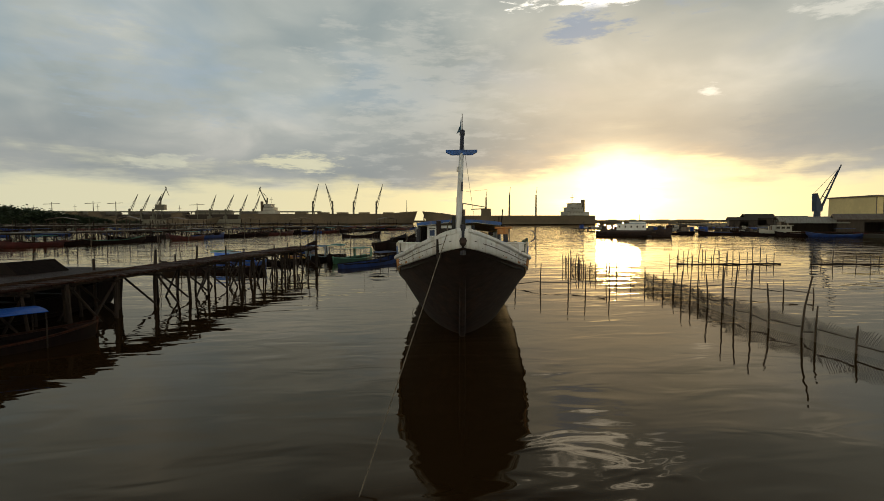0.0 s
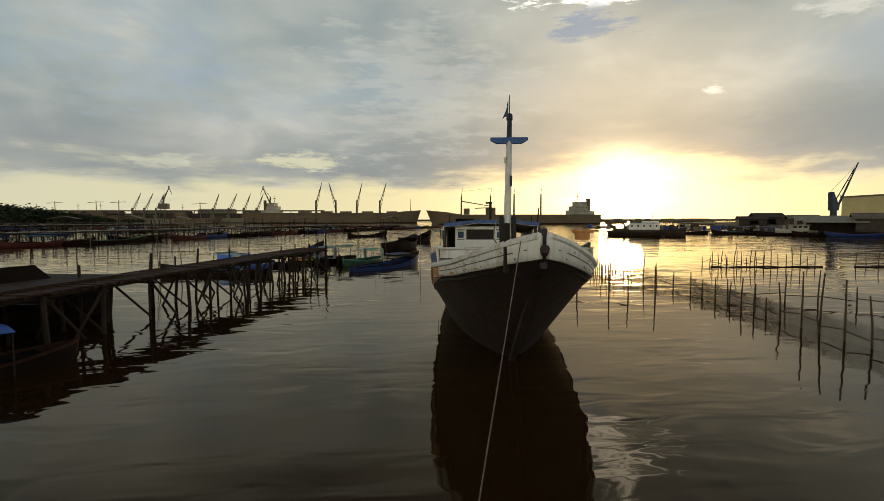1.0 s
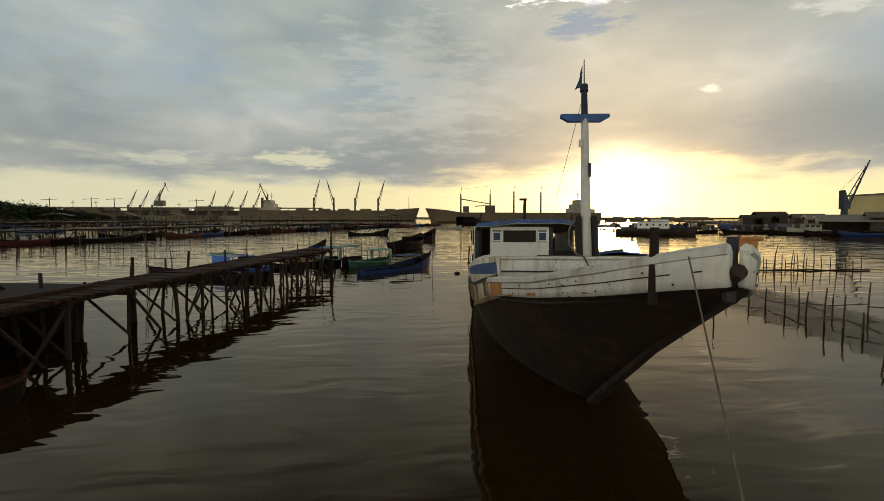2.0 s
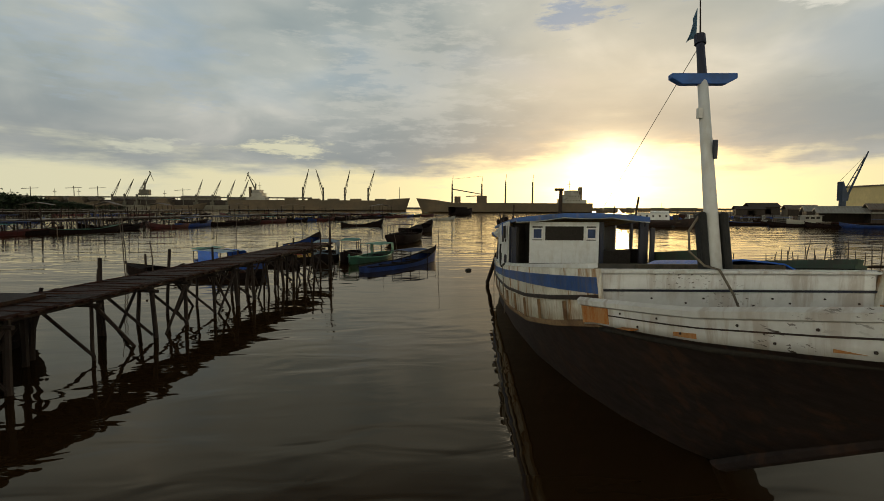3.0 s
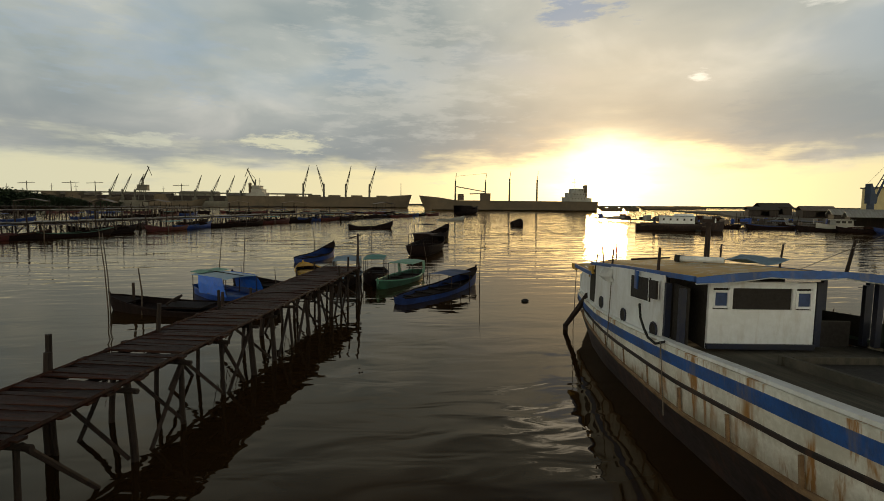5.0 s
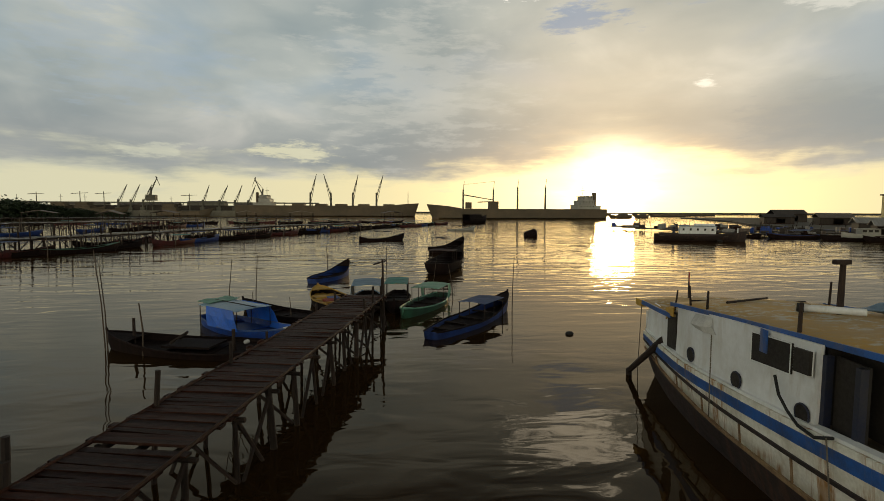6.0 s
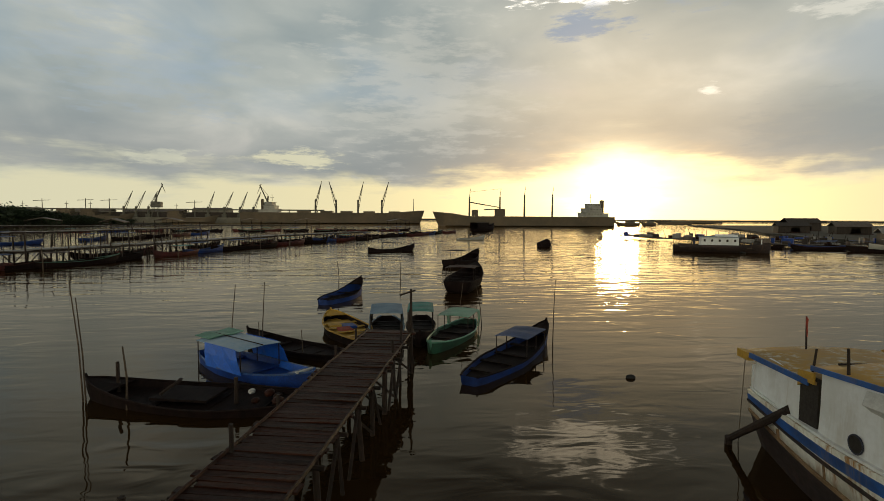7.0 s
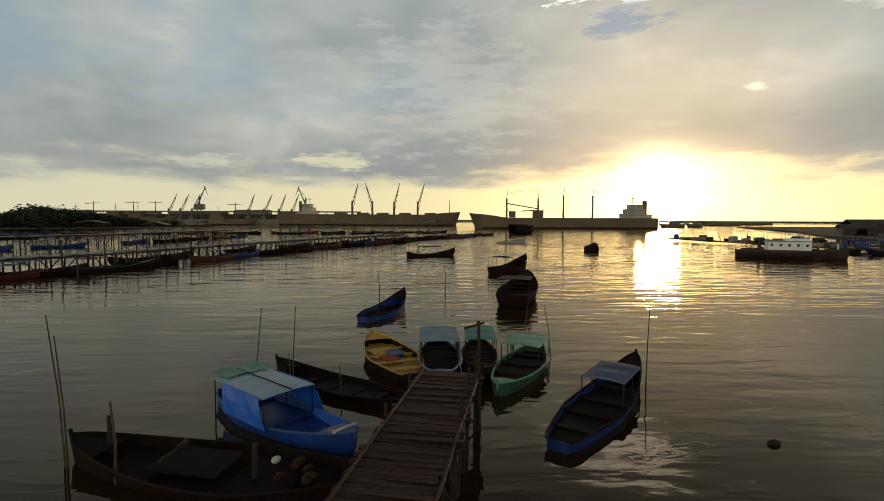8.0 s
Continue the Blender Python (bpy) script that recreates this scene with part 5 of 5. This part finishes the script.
# ---- fishing settlement on the far side ----
def raft(x, y, w, d, ang, seed):
    r = random.Random(seed)
    t = thing("fish_raft", pose(x, y, 0, 0, 0, ang), "low dark raft of timber with drums and clutter", "raft", "rafts off the settlement")
    for i in range(int(w / 1.2)):
        part("deck_board", one(box, (-w / 2 + 1.2 * i + 0.6, 0, 0.45 + r.uniform(-0.08, 0.08)), (1.05, d, 0.14)), SHED, t)
    for i in range(int(w / 1.6)):
        bx = r.uniform(-w / 2 + 0.6, w / 2 - 0.6)
        s = (r.uniform(0.5, 1.8), r.uniform(0.5, 1.2), r.uniform(0.3, 1.1))
        part("crate", one(box, (bx, r.uniform(-d / 3, d / 3), 0.5 + s[2] / 2), s), r.choice((SHED, TIN, PALE_TIN, PLANK, SAMPAN_BLUE)), t, bevel=0.05)
    for i in range(int(w / 2.5)):
        px = r.uniform(-w / 2, w / 2)
        part("pole", one(rod, (px, r.uniform(-d / 2, d / 2), -0.5), (px + r.uniform(-0.2, 0.2), 0, r.uniform(1.4, 2.6)), 0.06, 0.04, 5), POST, t)


for i, (x, y, w, d, ang) in enumerate(((58, 140, 14, 4, -80), (60, 128, 13, 4, -75), (62, 117, 12, 4, -70), (66, 122, 12, 5, -60), (70, 131, 16, 6, -40), (66, 108, 10, 4, -50), (76, 118, 16, 6, -30), (73, 104, 9, 4, -35), (82, 110, 14, 6, -30), (84, 128, 20, 6, -20))):
    raft(x, y, w, d, ang, 40 + i)


def shed(x, y, w, d, wall, ridge, ang, roof_mat, label, open_front=False):
    h = thing("shed", pose(x, y, 0, 0, 0, ang), label, "shed", "sheds of the settlement")
    bm = bmesh.new()
    t = 0.12
    box(bm, (0, d / 2 - t / 2, 0.7 + wall / 2), (w, t, wall))
    box(bm, (-w / 2 + t / 2, 0, 0.7 + wall / 2), (t, d - 2 * t, wall))
    box(bm, (w / 2 - t / 2, 0, 0.7 + wall / 2), (t, d - 2 * t, wall))
    if not open_front:
        box(bm, (-w * 0.3, -d / 2 + t / 2, 0.7 + wall / 2), (w * 0.4, t, wall))
        box(bm, (w * 0.35, -d / 2 + t / 2, 0.7 + wall / 2), (w * 0.3, t, wall))
        box(bm, (w * 0.05, -d / 2 + t / 2, 0.7 + wall * 0.88), (w * 0.3, t, wall * 0.24))
    part("wall", bm, SHED, h)
    part("floor", one(box, (0, 0, 0.62), (w + 0.6, d + 0.8, 0.14)), PLANK, h)
    bm = bmesh.new()
    e = 0.5
    prism(bm, [(-d / 2 - e, 0.7 + wall - 0.1), (0, 0.7 + ridge), (d / 2 + e, 0.7 + wall - 0.1), (d / 2 + e, 0.78 + wall - 0.1), (0, 0.8 + ridge), (-d / 2 - e, 0.78 + wall - 0.1)], -w / 2 - 0.4, w / 2 + 0.4, "x")
    part("roof", bm, roof_mat, h)
    k = max(2, int(w / 2.5))
    for i in range(k + 1):
        for py in (-d / 2, d / 2):
            part("post", one(rod, (-w / 2 + w * i / k, py, -0.6), (-w / 2 + w * i / k, py, 0.6), 0.10, 0.10, 5), POST, h)
    return h


# first two roofs use the dark board colour, painting their silhouette against the light
shed(151, 199, 10, 10, 2.8, 4.3, -24, SHED, "big dark wooden shed with a dark roof on poles")
shed(124, 172, 8, 8, 2.0, 2.9, -30, SHED, "low wooden shed with a dark roof")
shed(132, 160, 8, 8, 2.0, 3.2, -30, TIN, "low shed with a pale tin roof")
shed(84, 101, 8, 5, 1.8, 2.6, -35, PALE_TIN, "low shed with a pale tin roof near the crane")
shed(78, 92, 8, 5, 1.6, 2.3, -38, PALE_TIN, "open boat shed with a pale roof", True)
shed(84, 88, 9, 6, 2.2, 3.0, -38, TIN, "dark wooden shed with a rusty roof")
shed(140, 130, 9, 8, 2.6, 3.6, -40, TIN, "dark wooden shed behind the boats")
shed(90, 78, 8, 5, 2.0, 2.8, -42, TIN, "dark shed on poles beside blue boats")
for i, (x, y, ang, kind) in enumerate(((71, 100, 60, 1), (75, 97, 50, 3), (73, 92, 70, 0), (79, 84, 60, 1), (84, 80, 40, 2), (76, 87, 55, 0), (62, 102, 70, 0), (87, 74, 50, 1), (68, 97, 75, 3))):
    moor(x, y, ang, kind)
cabin = thing("motor_launch", pose(72.5, 93.6, 0, 0, 0, 72), "white motor launch with a cabin at the sheds", "boat")
bm = bmesh.new()
sheet(bm, [[(-w, y, h), (-w * 0.8, y, 0.1), (0, y, -0.3), (w * 0.8, y, 0.1), (w, y, h)] for y, w, h in ((-3, 0.95, 0.8), (-1, 1.05, 0.8), (1, 1.0, 0.95), (2.4, 0.6, 1.1), (3.2, 0.05, 1.25))])
part("hull", bm, SHIP_WHITE, cabin, smooth=True)
part("cabin", one(box, (0, -0.4, 1.25), (1.6, 2.6, 0.95)), SHIP_WHITE, cabin, bevel=0.08)
for y in (-1.1, -0.3, 0.5):
    for s in (-1, 1):
        part("window", one(box, (s * 0.805, y, 1.42), (0.02, 0.55, 0.35)), DARK, cabin)
part("cabin_roof", one(box, (0, -0.4, 1.78), (1.9, 3.0, 0.08)), SHIP_WHITE, cabin, bevel=0.02)

# ---- harbour crane and storage hall ----
crane = thing("harbour_crane", pose(72.2, 85.5, 0), "dark blue pedestal crane with its jib raised", "crane")
part("base", one(box, (0, 0, 1.3), (1.7, 1.7, 2.6)), SHED, crane)
bm = bmesh.new()
rod(bm, (0, 0, 2.5), (0, 0, 4.2), 0.5, 0.45, 12)
part("pedestal", bm, CRANE_BLUE, crane)
bm = bmesh.new()
prism(bm, [(-0.55, 4.1), (0.5, 4.1), (0.62, 4.9), (0.25, 5.5), (-0.42, 7.0), (-0.62, 6.9)], -0.45, 0.45, "y")
part("slewing_house", bm, CRANE_BLUE, crane, bevel=0.05)
part("jib", one(rod, (0.8, 0, 4.9), (4.1, 0.2, 11.6), 0.22, 0.13, 4), CRANE_BLUE, crane, "raised box jib")
part("jib", one(rod, (0.5, 0.3, 5.6), (3.6, 0.3, 10.7), 0.10, 0.08, 4), CRANE_BLUE, crane)
for f in (0.2, 0.4, 0.6, 0.8):
    a, b = Vector((0.8, 0, 4.9)).lerp(Vector((4.1, 0.2, 11.6)), f), Vector((0.5, 0.3, 5.6)).lerp(Vector((3.6, 0.3, 10.7)), f)
    part("jib_strut", one(rod, a, b, 0.05, 0.05, 4), CRANE_BLUE, crane)
part("hoist_cable", one(rod, (-0.6, 0, 7.1), (4.0, 0.2, 11.4), 0.025, 0.025, 4), STEEL, crane)
hall = thing("storage_hall", pose(129.5, 113, 0, 0, 0, -8), "long yellow panelled storage hall above the shore", "building")
part("wall", one(box, (0, 0, 4.0), (42, 14, 7.6)), TANK, hall)
part("roof", one(box, (0, 0, 7.9), (42.6, 14.6, 0.3)), TIN, hall)
for i in range(29):
    part("wall_rib", one(box, (-21 + 1.5 * i, -7.05, 4.0), (0.12, 0.12, 7.4)), TIN, hall)
part("antenna", one(rod, (-8, 0, 8), (-7.4, 0, 12.5), 0.10, 0.05, 5), STEEL, hall)

# the crane and the hall stand well behind the sheds, at their full size
for ob, f in ((crane, 1.25), (hall, 1.15)):
    ob.matrix_world = pose(3.4, 11.0, 2.8) @ Matrix.Scale(f, 4) @ pose(-3.4, -11.0, -2.8) @ ob.matrix_world

# ---- shore, trees ----
bm = bmesh.new()
outline = [(-420, 330), (-420, 240), (-230, 238), (-185, 250), (-160, 275), (-140, 296), (-120, 330)]
prism(bm, outline, -1.0, 0.7, "z")
tagged(part("shore", bm, EARTH), "low muddy mangrove shore", "shore", kind="structure")
bm = bmesh.new()
prism(bm, [(74, 72), (150, 40), (420, 60), (420, 330), (190, 330), (140, 215), (112, 168), (86, 104), (82, 92)], -1.0, 0.55, "z")
tagged(part("far_bank", bm, EARTH), "low muddy bank under the sheds", "shore", kind="structure")


def tree(x, y, h, seed):
    r = random.Random(seed)
    t = thing("mangrove_tree", pose(x, y, 0.6), "dense dark mangrove tree on the mud shore", "tree", "mangroves on the shore")
    bm = bmesh.new()
    rod(bm, (0, 0, -0.3), (0.2, 0, h * 0.45), 0.3, 0.18, 6)
    limbs = []
    for k in range(6):
        a = k * 1.05 + r.uniform(-0.3, 0.3)
        tip = Vector((math.cos(a) * h * 0.38, math.sin(a) * h * 0.38, h * r.uniform(0.25, 0.72)))
        rod(bm, (0.1, 0, h * r.uniform(0.15, 0.4)), tip, 0.12, 0.04, 5)
        limbs.append(tip)
    part("trunk", bm, BARK, t)
    vs, fs = [], []
    for k in range(2600):
        c = r.choice(limbs + [Vector((0, 0, h * 0.8)), Vector((0, 0, h * 0.45)), Vector((0, 0, h * 0.2)), Vector((h * 0.3, 0, h * 0.15)), Vector((-h * 0.3, 0, h * 0.15))])
        p = c + Vector((r.gauss(0, 1), r.gauss(0, 1), r.gauss(0, 0.62))) * h * 0.19
        if p.z < 0.3:
            continue
        u = Vector((r.uniform(-1, 1), r.uniform(-1, 1), r.uniform(-1, 1))).normalized() * r.uniform(0.35, 0.75)
        w = u.cross(Vector((r.uniform(-1, 1), r.uniform(-1, 1), r.uniform(-1, 1)))).normalized() * 0.33
        i = len(vs)
        vs += [p - u, p + w, p + u, p - w]
        fs.append((i, i + 1, i + 2, i + 3))
    data = bpy.data.meshes.new("crown")
    data.from_pydata(vs, [], fs)
    data.materials.append(LEAF)
    new("crown", data).parent = t
    return t


grown = [tree(-170, 265, 9.0, k) for k in range(3)]
spots = []
for k in range(30):
    f = k / 29
    spots.append((-192 + 62 * f + rng.uniform(-4, 4), 250 + 45 * max(0, (f - 0.45) / 0.55) + rng.uniform(0, 14), rng.uniform(0.55, 0.8) * (0.7 + 0.6 * math.exp(-((f - 0.42) / 0.2) ** 2)) * (1.0 - 0.45 * max(0, (f - 0.7) / 0.3))))
for k, (x, y, s) in enumerate(spots):
    src = grown[k % 3]
    m = Matrix.Translation((x, y, 0.6)) @ Matrix.Rotation(rng.uniform(0, 6.28), 4, "Z")
    if k < 3:
        src.matrix_world = m
    else:
        c = copy_thing(src, m)
        c.scale = (s * 1.5, s * 1.5, s * 1.0)

# ---- far quay with ships and cranes ----
quay = thing("quay", pose(0, 0, 0), "long concrete quay with a covered conveyor", "quay", kind="structure")
part("quay_wall", one(box, (-150, 418, 1.9), (350, 24, 3.8)), QUAY, quay)
part("transit_shed", one(box, (-205, 416, 5.6), (256, 14, 3.7)), SHED, quay, "long dark transit shed")
part("conveyor", one(box, (-165, 410, 9.4), (240, 3, 0.9)), STEEL, quay, "long raised conveyor")
for i in range(25):
    part("conveyor_leg", one(rod, (-280 + i * 10, 410, 3.6), (-280 + i * 10, 410, 9.2), 0.3, 0.3, 5), STEEL, quay)
for x, w, h in ((-262, 30, 7), (-215, 34, 6.5), (-168, 40, 6.2), (-128, 26, 7.4), (-100, 16, 6.4)):
    s = thing("warehouse", pose(x, 424, 3.8), "long low harbour warehouse on the quay", "building", "warehouses on the quay")
    part("wall", one(box, (0, 0, h / 2 - 1), (w, 10, h - 2)), QUAY, s)
    bm = bmesh.new()
    prism(bm, [(-5.4, h - 2.1), (0, h - 0.6), (5.4, h - 2.1), (5.4, h - 1.9), (0, h - 0.3), (-5.4, h - 1.9)], -w / 2 - 0.5, w / 2 + 0.5, "x")
    part("roof", bm, TIN, s)
    for i in range(int(w / 5)):
        part("door", one(box, (-w / 2 + 3 + i * 5, -5.03, (h - 2) * 0.35), (2.6, 0.1, (h - 2) * 0.7)), DARK, s)


def ship_hull(length, beam, side_z, bow_z, parent, mat, stern_cut=0.06):
    bm = bmesh.new()
    rows = []
    for i in range(25):
        f = i / 24
        w = beam / 2 * min(1, (0.45 + f / 0.2 * 0.55)) * (1 - max(0, (f - 0.82) / 0.18) ** 2) + 0.05
        h = side_z + (bow_z - side_z) * max(0, (f - 0.86) / 0.14) ** 0.6
        y = (f - 0.5) * length
        rake = 3.0 * max(0, (f - 0.9) / 0.1)
        rows.append([(-w, y + rake, h), (-w * 0.98, y, 0.5), (0, y, -1.5), (w * 0.98, y, 0.5), (w, y + rake, h), (0, y + rake, h + 0.05), (-w, y + rake, h)])
    sheet(bm, rows)
    bmesh.ops.remove_doubles(bm, verts=bm.verts, dist=0.01)
    return part("hull", bm, mat, parent)


def deck_crane(parent, y, h, lean, z0, jib):
    part("crane_post", one(rod, (0, y, z0), (0, y, z0 + h * 0.42), 0.75, 0.6, 7), STEEL, parent)
    arm = part("crane_jib", one(rod, (0, y, z0 + h * 0.28), (0, y + lean, z0 + h), 0.35, 0.2, 4), STEEL, parent)
    part("crane_jib_lattice", one(rod, (0, y + 0.6 * (1 if lean > 0 else -1), z0 + h * 0.14), (0, y + lean, z0 + h), 0.18, 0.14, 4), STEEL, arm)
    part("hoist_wire", one(rod, (0, y, z0 + h * 0.42), (0, y + lean, z0 + h), 0.07, 0.07, 4), STEEL, arm)


def superstructure(parent, y, w, z0, decks, mat, funnel=True):
    for k in range(decks):
        long = (9.5, 7.5, 5.0, 4.0)[k]
        blk = part("bridge_deck", one(box, (0, y - 0.7 * k, z0 + 1.2 + 2.4 * k), (w * (1 - 0.08 * k), long, 2.25)), mat, parent, "bridge deck of a ship")
        part("deck_edge", one(box, (0, y - 0.7 * k, z0 + 2.36 + 2.4 * k), (w * (1.06 - 0.08 * k), long + 1.2, 0.12)), mat, blk)
        for i in range(int(long / 1.7)):
            part("window", one(box, (-w * (0.5 - 0.04 * k) - 0.03, y - long / 2 + 1.0 + 1.7 * i - 0.7 * k, z0 + 1.55 + 2.4 * k), (0.1, 0.6, 0.55)), STEEL, blk)
    part("radar_arm", one(box, (0, y, z0 + 2.4 * decks + 3.4), (0.3, 2.2, 0.25)), STEEL, parent)
    part("mast", one(rod, (0, y, z0 + 2.6 * decks), (0, y, z0 + 2.6 * decks + 5), 0.2, 0.1, 5), STEEL, parent)
    if funnel:
        part("funnel", one(box, (0, y - 6.6, z0 + 4.6), (2.6, 1.7, 9.4)), SHIP_HULL, parent, bevel=0.3)
        part("poop_house", one(box, (0, y - 6.0, z0 + 1.0), (9, 5.5, 2.0)), mat, parent)


ship = thing("cargo_ship", pose(-38, 400, 0, 0, 0, -90), "long cargo ship with raised deck cranes at the quay", "ship", "ships at the quay")
ship_hull(126, 18, 7.6, 9.6, ship, SHIP_HULL)
superstructure(ship, -42, 15, 7.6, 3, SHIP_WHITE)
for y, lean in ((-12, 4.5), (2.5, -5), (18, 4), (35, 5)):
    deck_crane(ship, y, 22.5, lean, 7.6, 1)
for y in (-20, -4, 10, 26, 44):
    part("hatch_cover", one(box, (0, y, 8.2), (12, 8, 1.2)), SHIP_HULL, ship)
part("foremast", one(rod, (0, 58, 9), (0, 58, 18), 0.3, 0.15, 6), STEEL, ship)
ship = thing("cargo_ship", pose(76.5, 300, 0, 0, 0, 90), "loaded cargo ship with its bridge aft, against the light", "ship", "ships at the quay")
ship_hull(98, 15, 5.4, 7.8, ship, SHIP_HULL)
superstructure(ship, -36, 12, 5.4, 3, SHIP_WHITE)
for y, h in ((32, 10.5), (15.2, 10.5), (1.5, 12.0), (-14.3, 12.0)):
    part("derrick_post", one(rod, (0, y, 5.4), (0, y, 5.4 + h), 0.55, 0.4, 6), STEEL, ship)
    part("derrick_topmast", one(rod, (0, y, 5.4 + h), (0, y - 0.6, 5.4 + h + 4.5), 0.16, 0.1, 5), STEEL, ship)
part("derrick_boom", one(rod, (0, 32, 13), (0, 15.6, 10.3), 0.3, 0.25, 5), STEEL, ship)
part("derrick_boom", one(rod, (0, 24, 9.0), (0, 15.6, 9.4), 0.3, 0.25, 5), STEEL, ship)
part("derrick_house", one(box, (0, 15.2, 7.4), (4, 5, 4)), SHIP_HULL, ship)
part("topping_lift", one(rod, (0, 32, 18.5), (0, 14.6, 20.4), 0.06, 0.06, 4), STEEL, ship)
part("winch_house", one(box, (0, 29, 7.2), (3, 3, 3.4)), SHIP_HULL, ship)
for x, lean in ((-178, 6.5), (-170, 6.8), (-162, 6.5), (-123, 5.0), (-112, 6.5), (-101.5, 5.5), (-92.5, 5.5)):
    c = thing("quay_crane", pose(x * 1.03, 409, 3.75, 0, 0, -90), "small lattice quay crane with a leaning jib", "crane", "cranes on the quay")
    deck_crane(c, 0, 18.5, lean, 0, 1)
    part("crane_base", one(box, (0, 0, 1.2), (3, 3, 2.4)), STEEL, c)
for x in (-157, -83):
    c = thing("luffing_crane", pose(x * 1.03, 409, 3.75, 0, 0, -90), "tall dark luffing crane on the quay", "crane", "cranes on the quay")
    for a in (-2.2, 2.2):
        for b in (-2.2, 2.2):
            part("portal_leg", one(rod, (a, b, 0), (a * 0.6, b * 0.6, 7), 0.35, 0.3, 5), STEEL, c)
    part("machine_house", one(box, (0, 0.6, 9), (4.5, 6.5, 4)), STEEL, c, bevel=0.2)
    part("tower", one(rod, (0, 0, 10), (0, 0.8, 16), 0.9, 0.5, 5), STEEL, c)
    s = 1 if x < -100 else -1
    jib = part("jib", one(rod, (0, -1.5 * s, 9), (0, 5.0 * s, 23.5), 0.5, 0.3, 4), STEEL, c)
    part("fly_jib", one(rod, (0, 4.0 * s, 24.2), (0, 6.6 * s, 17.5), 0.3, 0.15, 4), STEEL, jib)
    part("tie", one(rod, (0, 0.8, 16), (0, 5.0 * s, 23.5), 0.12, 0.12, 4), STEEL, jib)
for x, z0 in ((-232, 4.0), (-205, 4.5), (-190, 4.5), (-135, 3.5), (-310, 5)):
    s = thing("coaster", pose(x, 396, 0, 0, 0, -90), "small coaster ship moored at the quay", "ship", "ships at the quay")
    ship_hull(34, 9, z0, z0 + 2, s, SHIP_HULL)
    # bridge in the dark hull colour: the backlit silhouette is painted in
    superstructure(s, -8, 8, z0, 2, SHIP_HULL, False)
    part("derrick_mast", one(rod, (0, 4, z0), (0, 4, z0 + 12), 0.35, 0.2, 6), STEEL, s)
    part("derrick_yard", one(rod, (0, -1.5, z0 + 10.5), (0, 9, z0 + 11), 0.2, 0.15, 5), STEEL, s)
bw = thing("breakwater", pose(0, 0, 0), "low dark breakwater on the horizon", "breakwater", kind="structure")
bm = bmesh.new()
prism(bm, [(0, -1), (8, 2.4), (14, 2.4), (22, -1)], -500, 900, "x")
bmesh.ops.transform(bm, matrix=pose(300, 780, 0, 0, 0, -18), verts=bm.verts)
part("rubble_mound", bm, EARTH, bw)
for x, y, l in ((150, 330, 16), (172, 345, 11), (235, 420, 26), (290, 480, 34), (210, 520, 40), (330, 520, 40)):
    s = thing("barge", pose(x, y, 0, 0, 0, rng.uniform(60, 110)), "low dark barge far out on the water", "barge", "barges on the roadstead")
    ship_hull(l, l * 0.25, 1.6 + l * 0.02, 2.4 + l * 0.02, s, SHIP_HULL)
    part("deck_cargo", one(box, (0, -l * 0.1, 2.4), (l * 0.14, l * 0.4, 1.4)), STEEL, s, bevel=0.2)
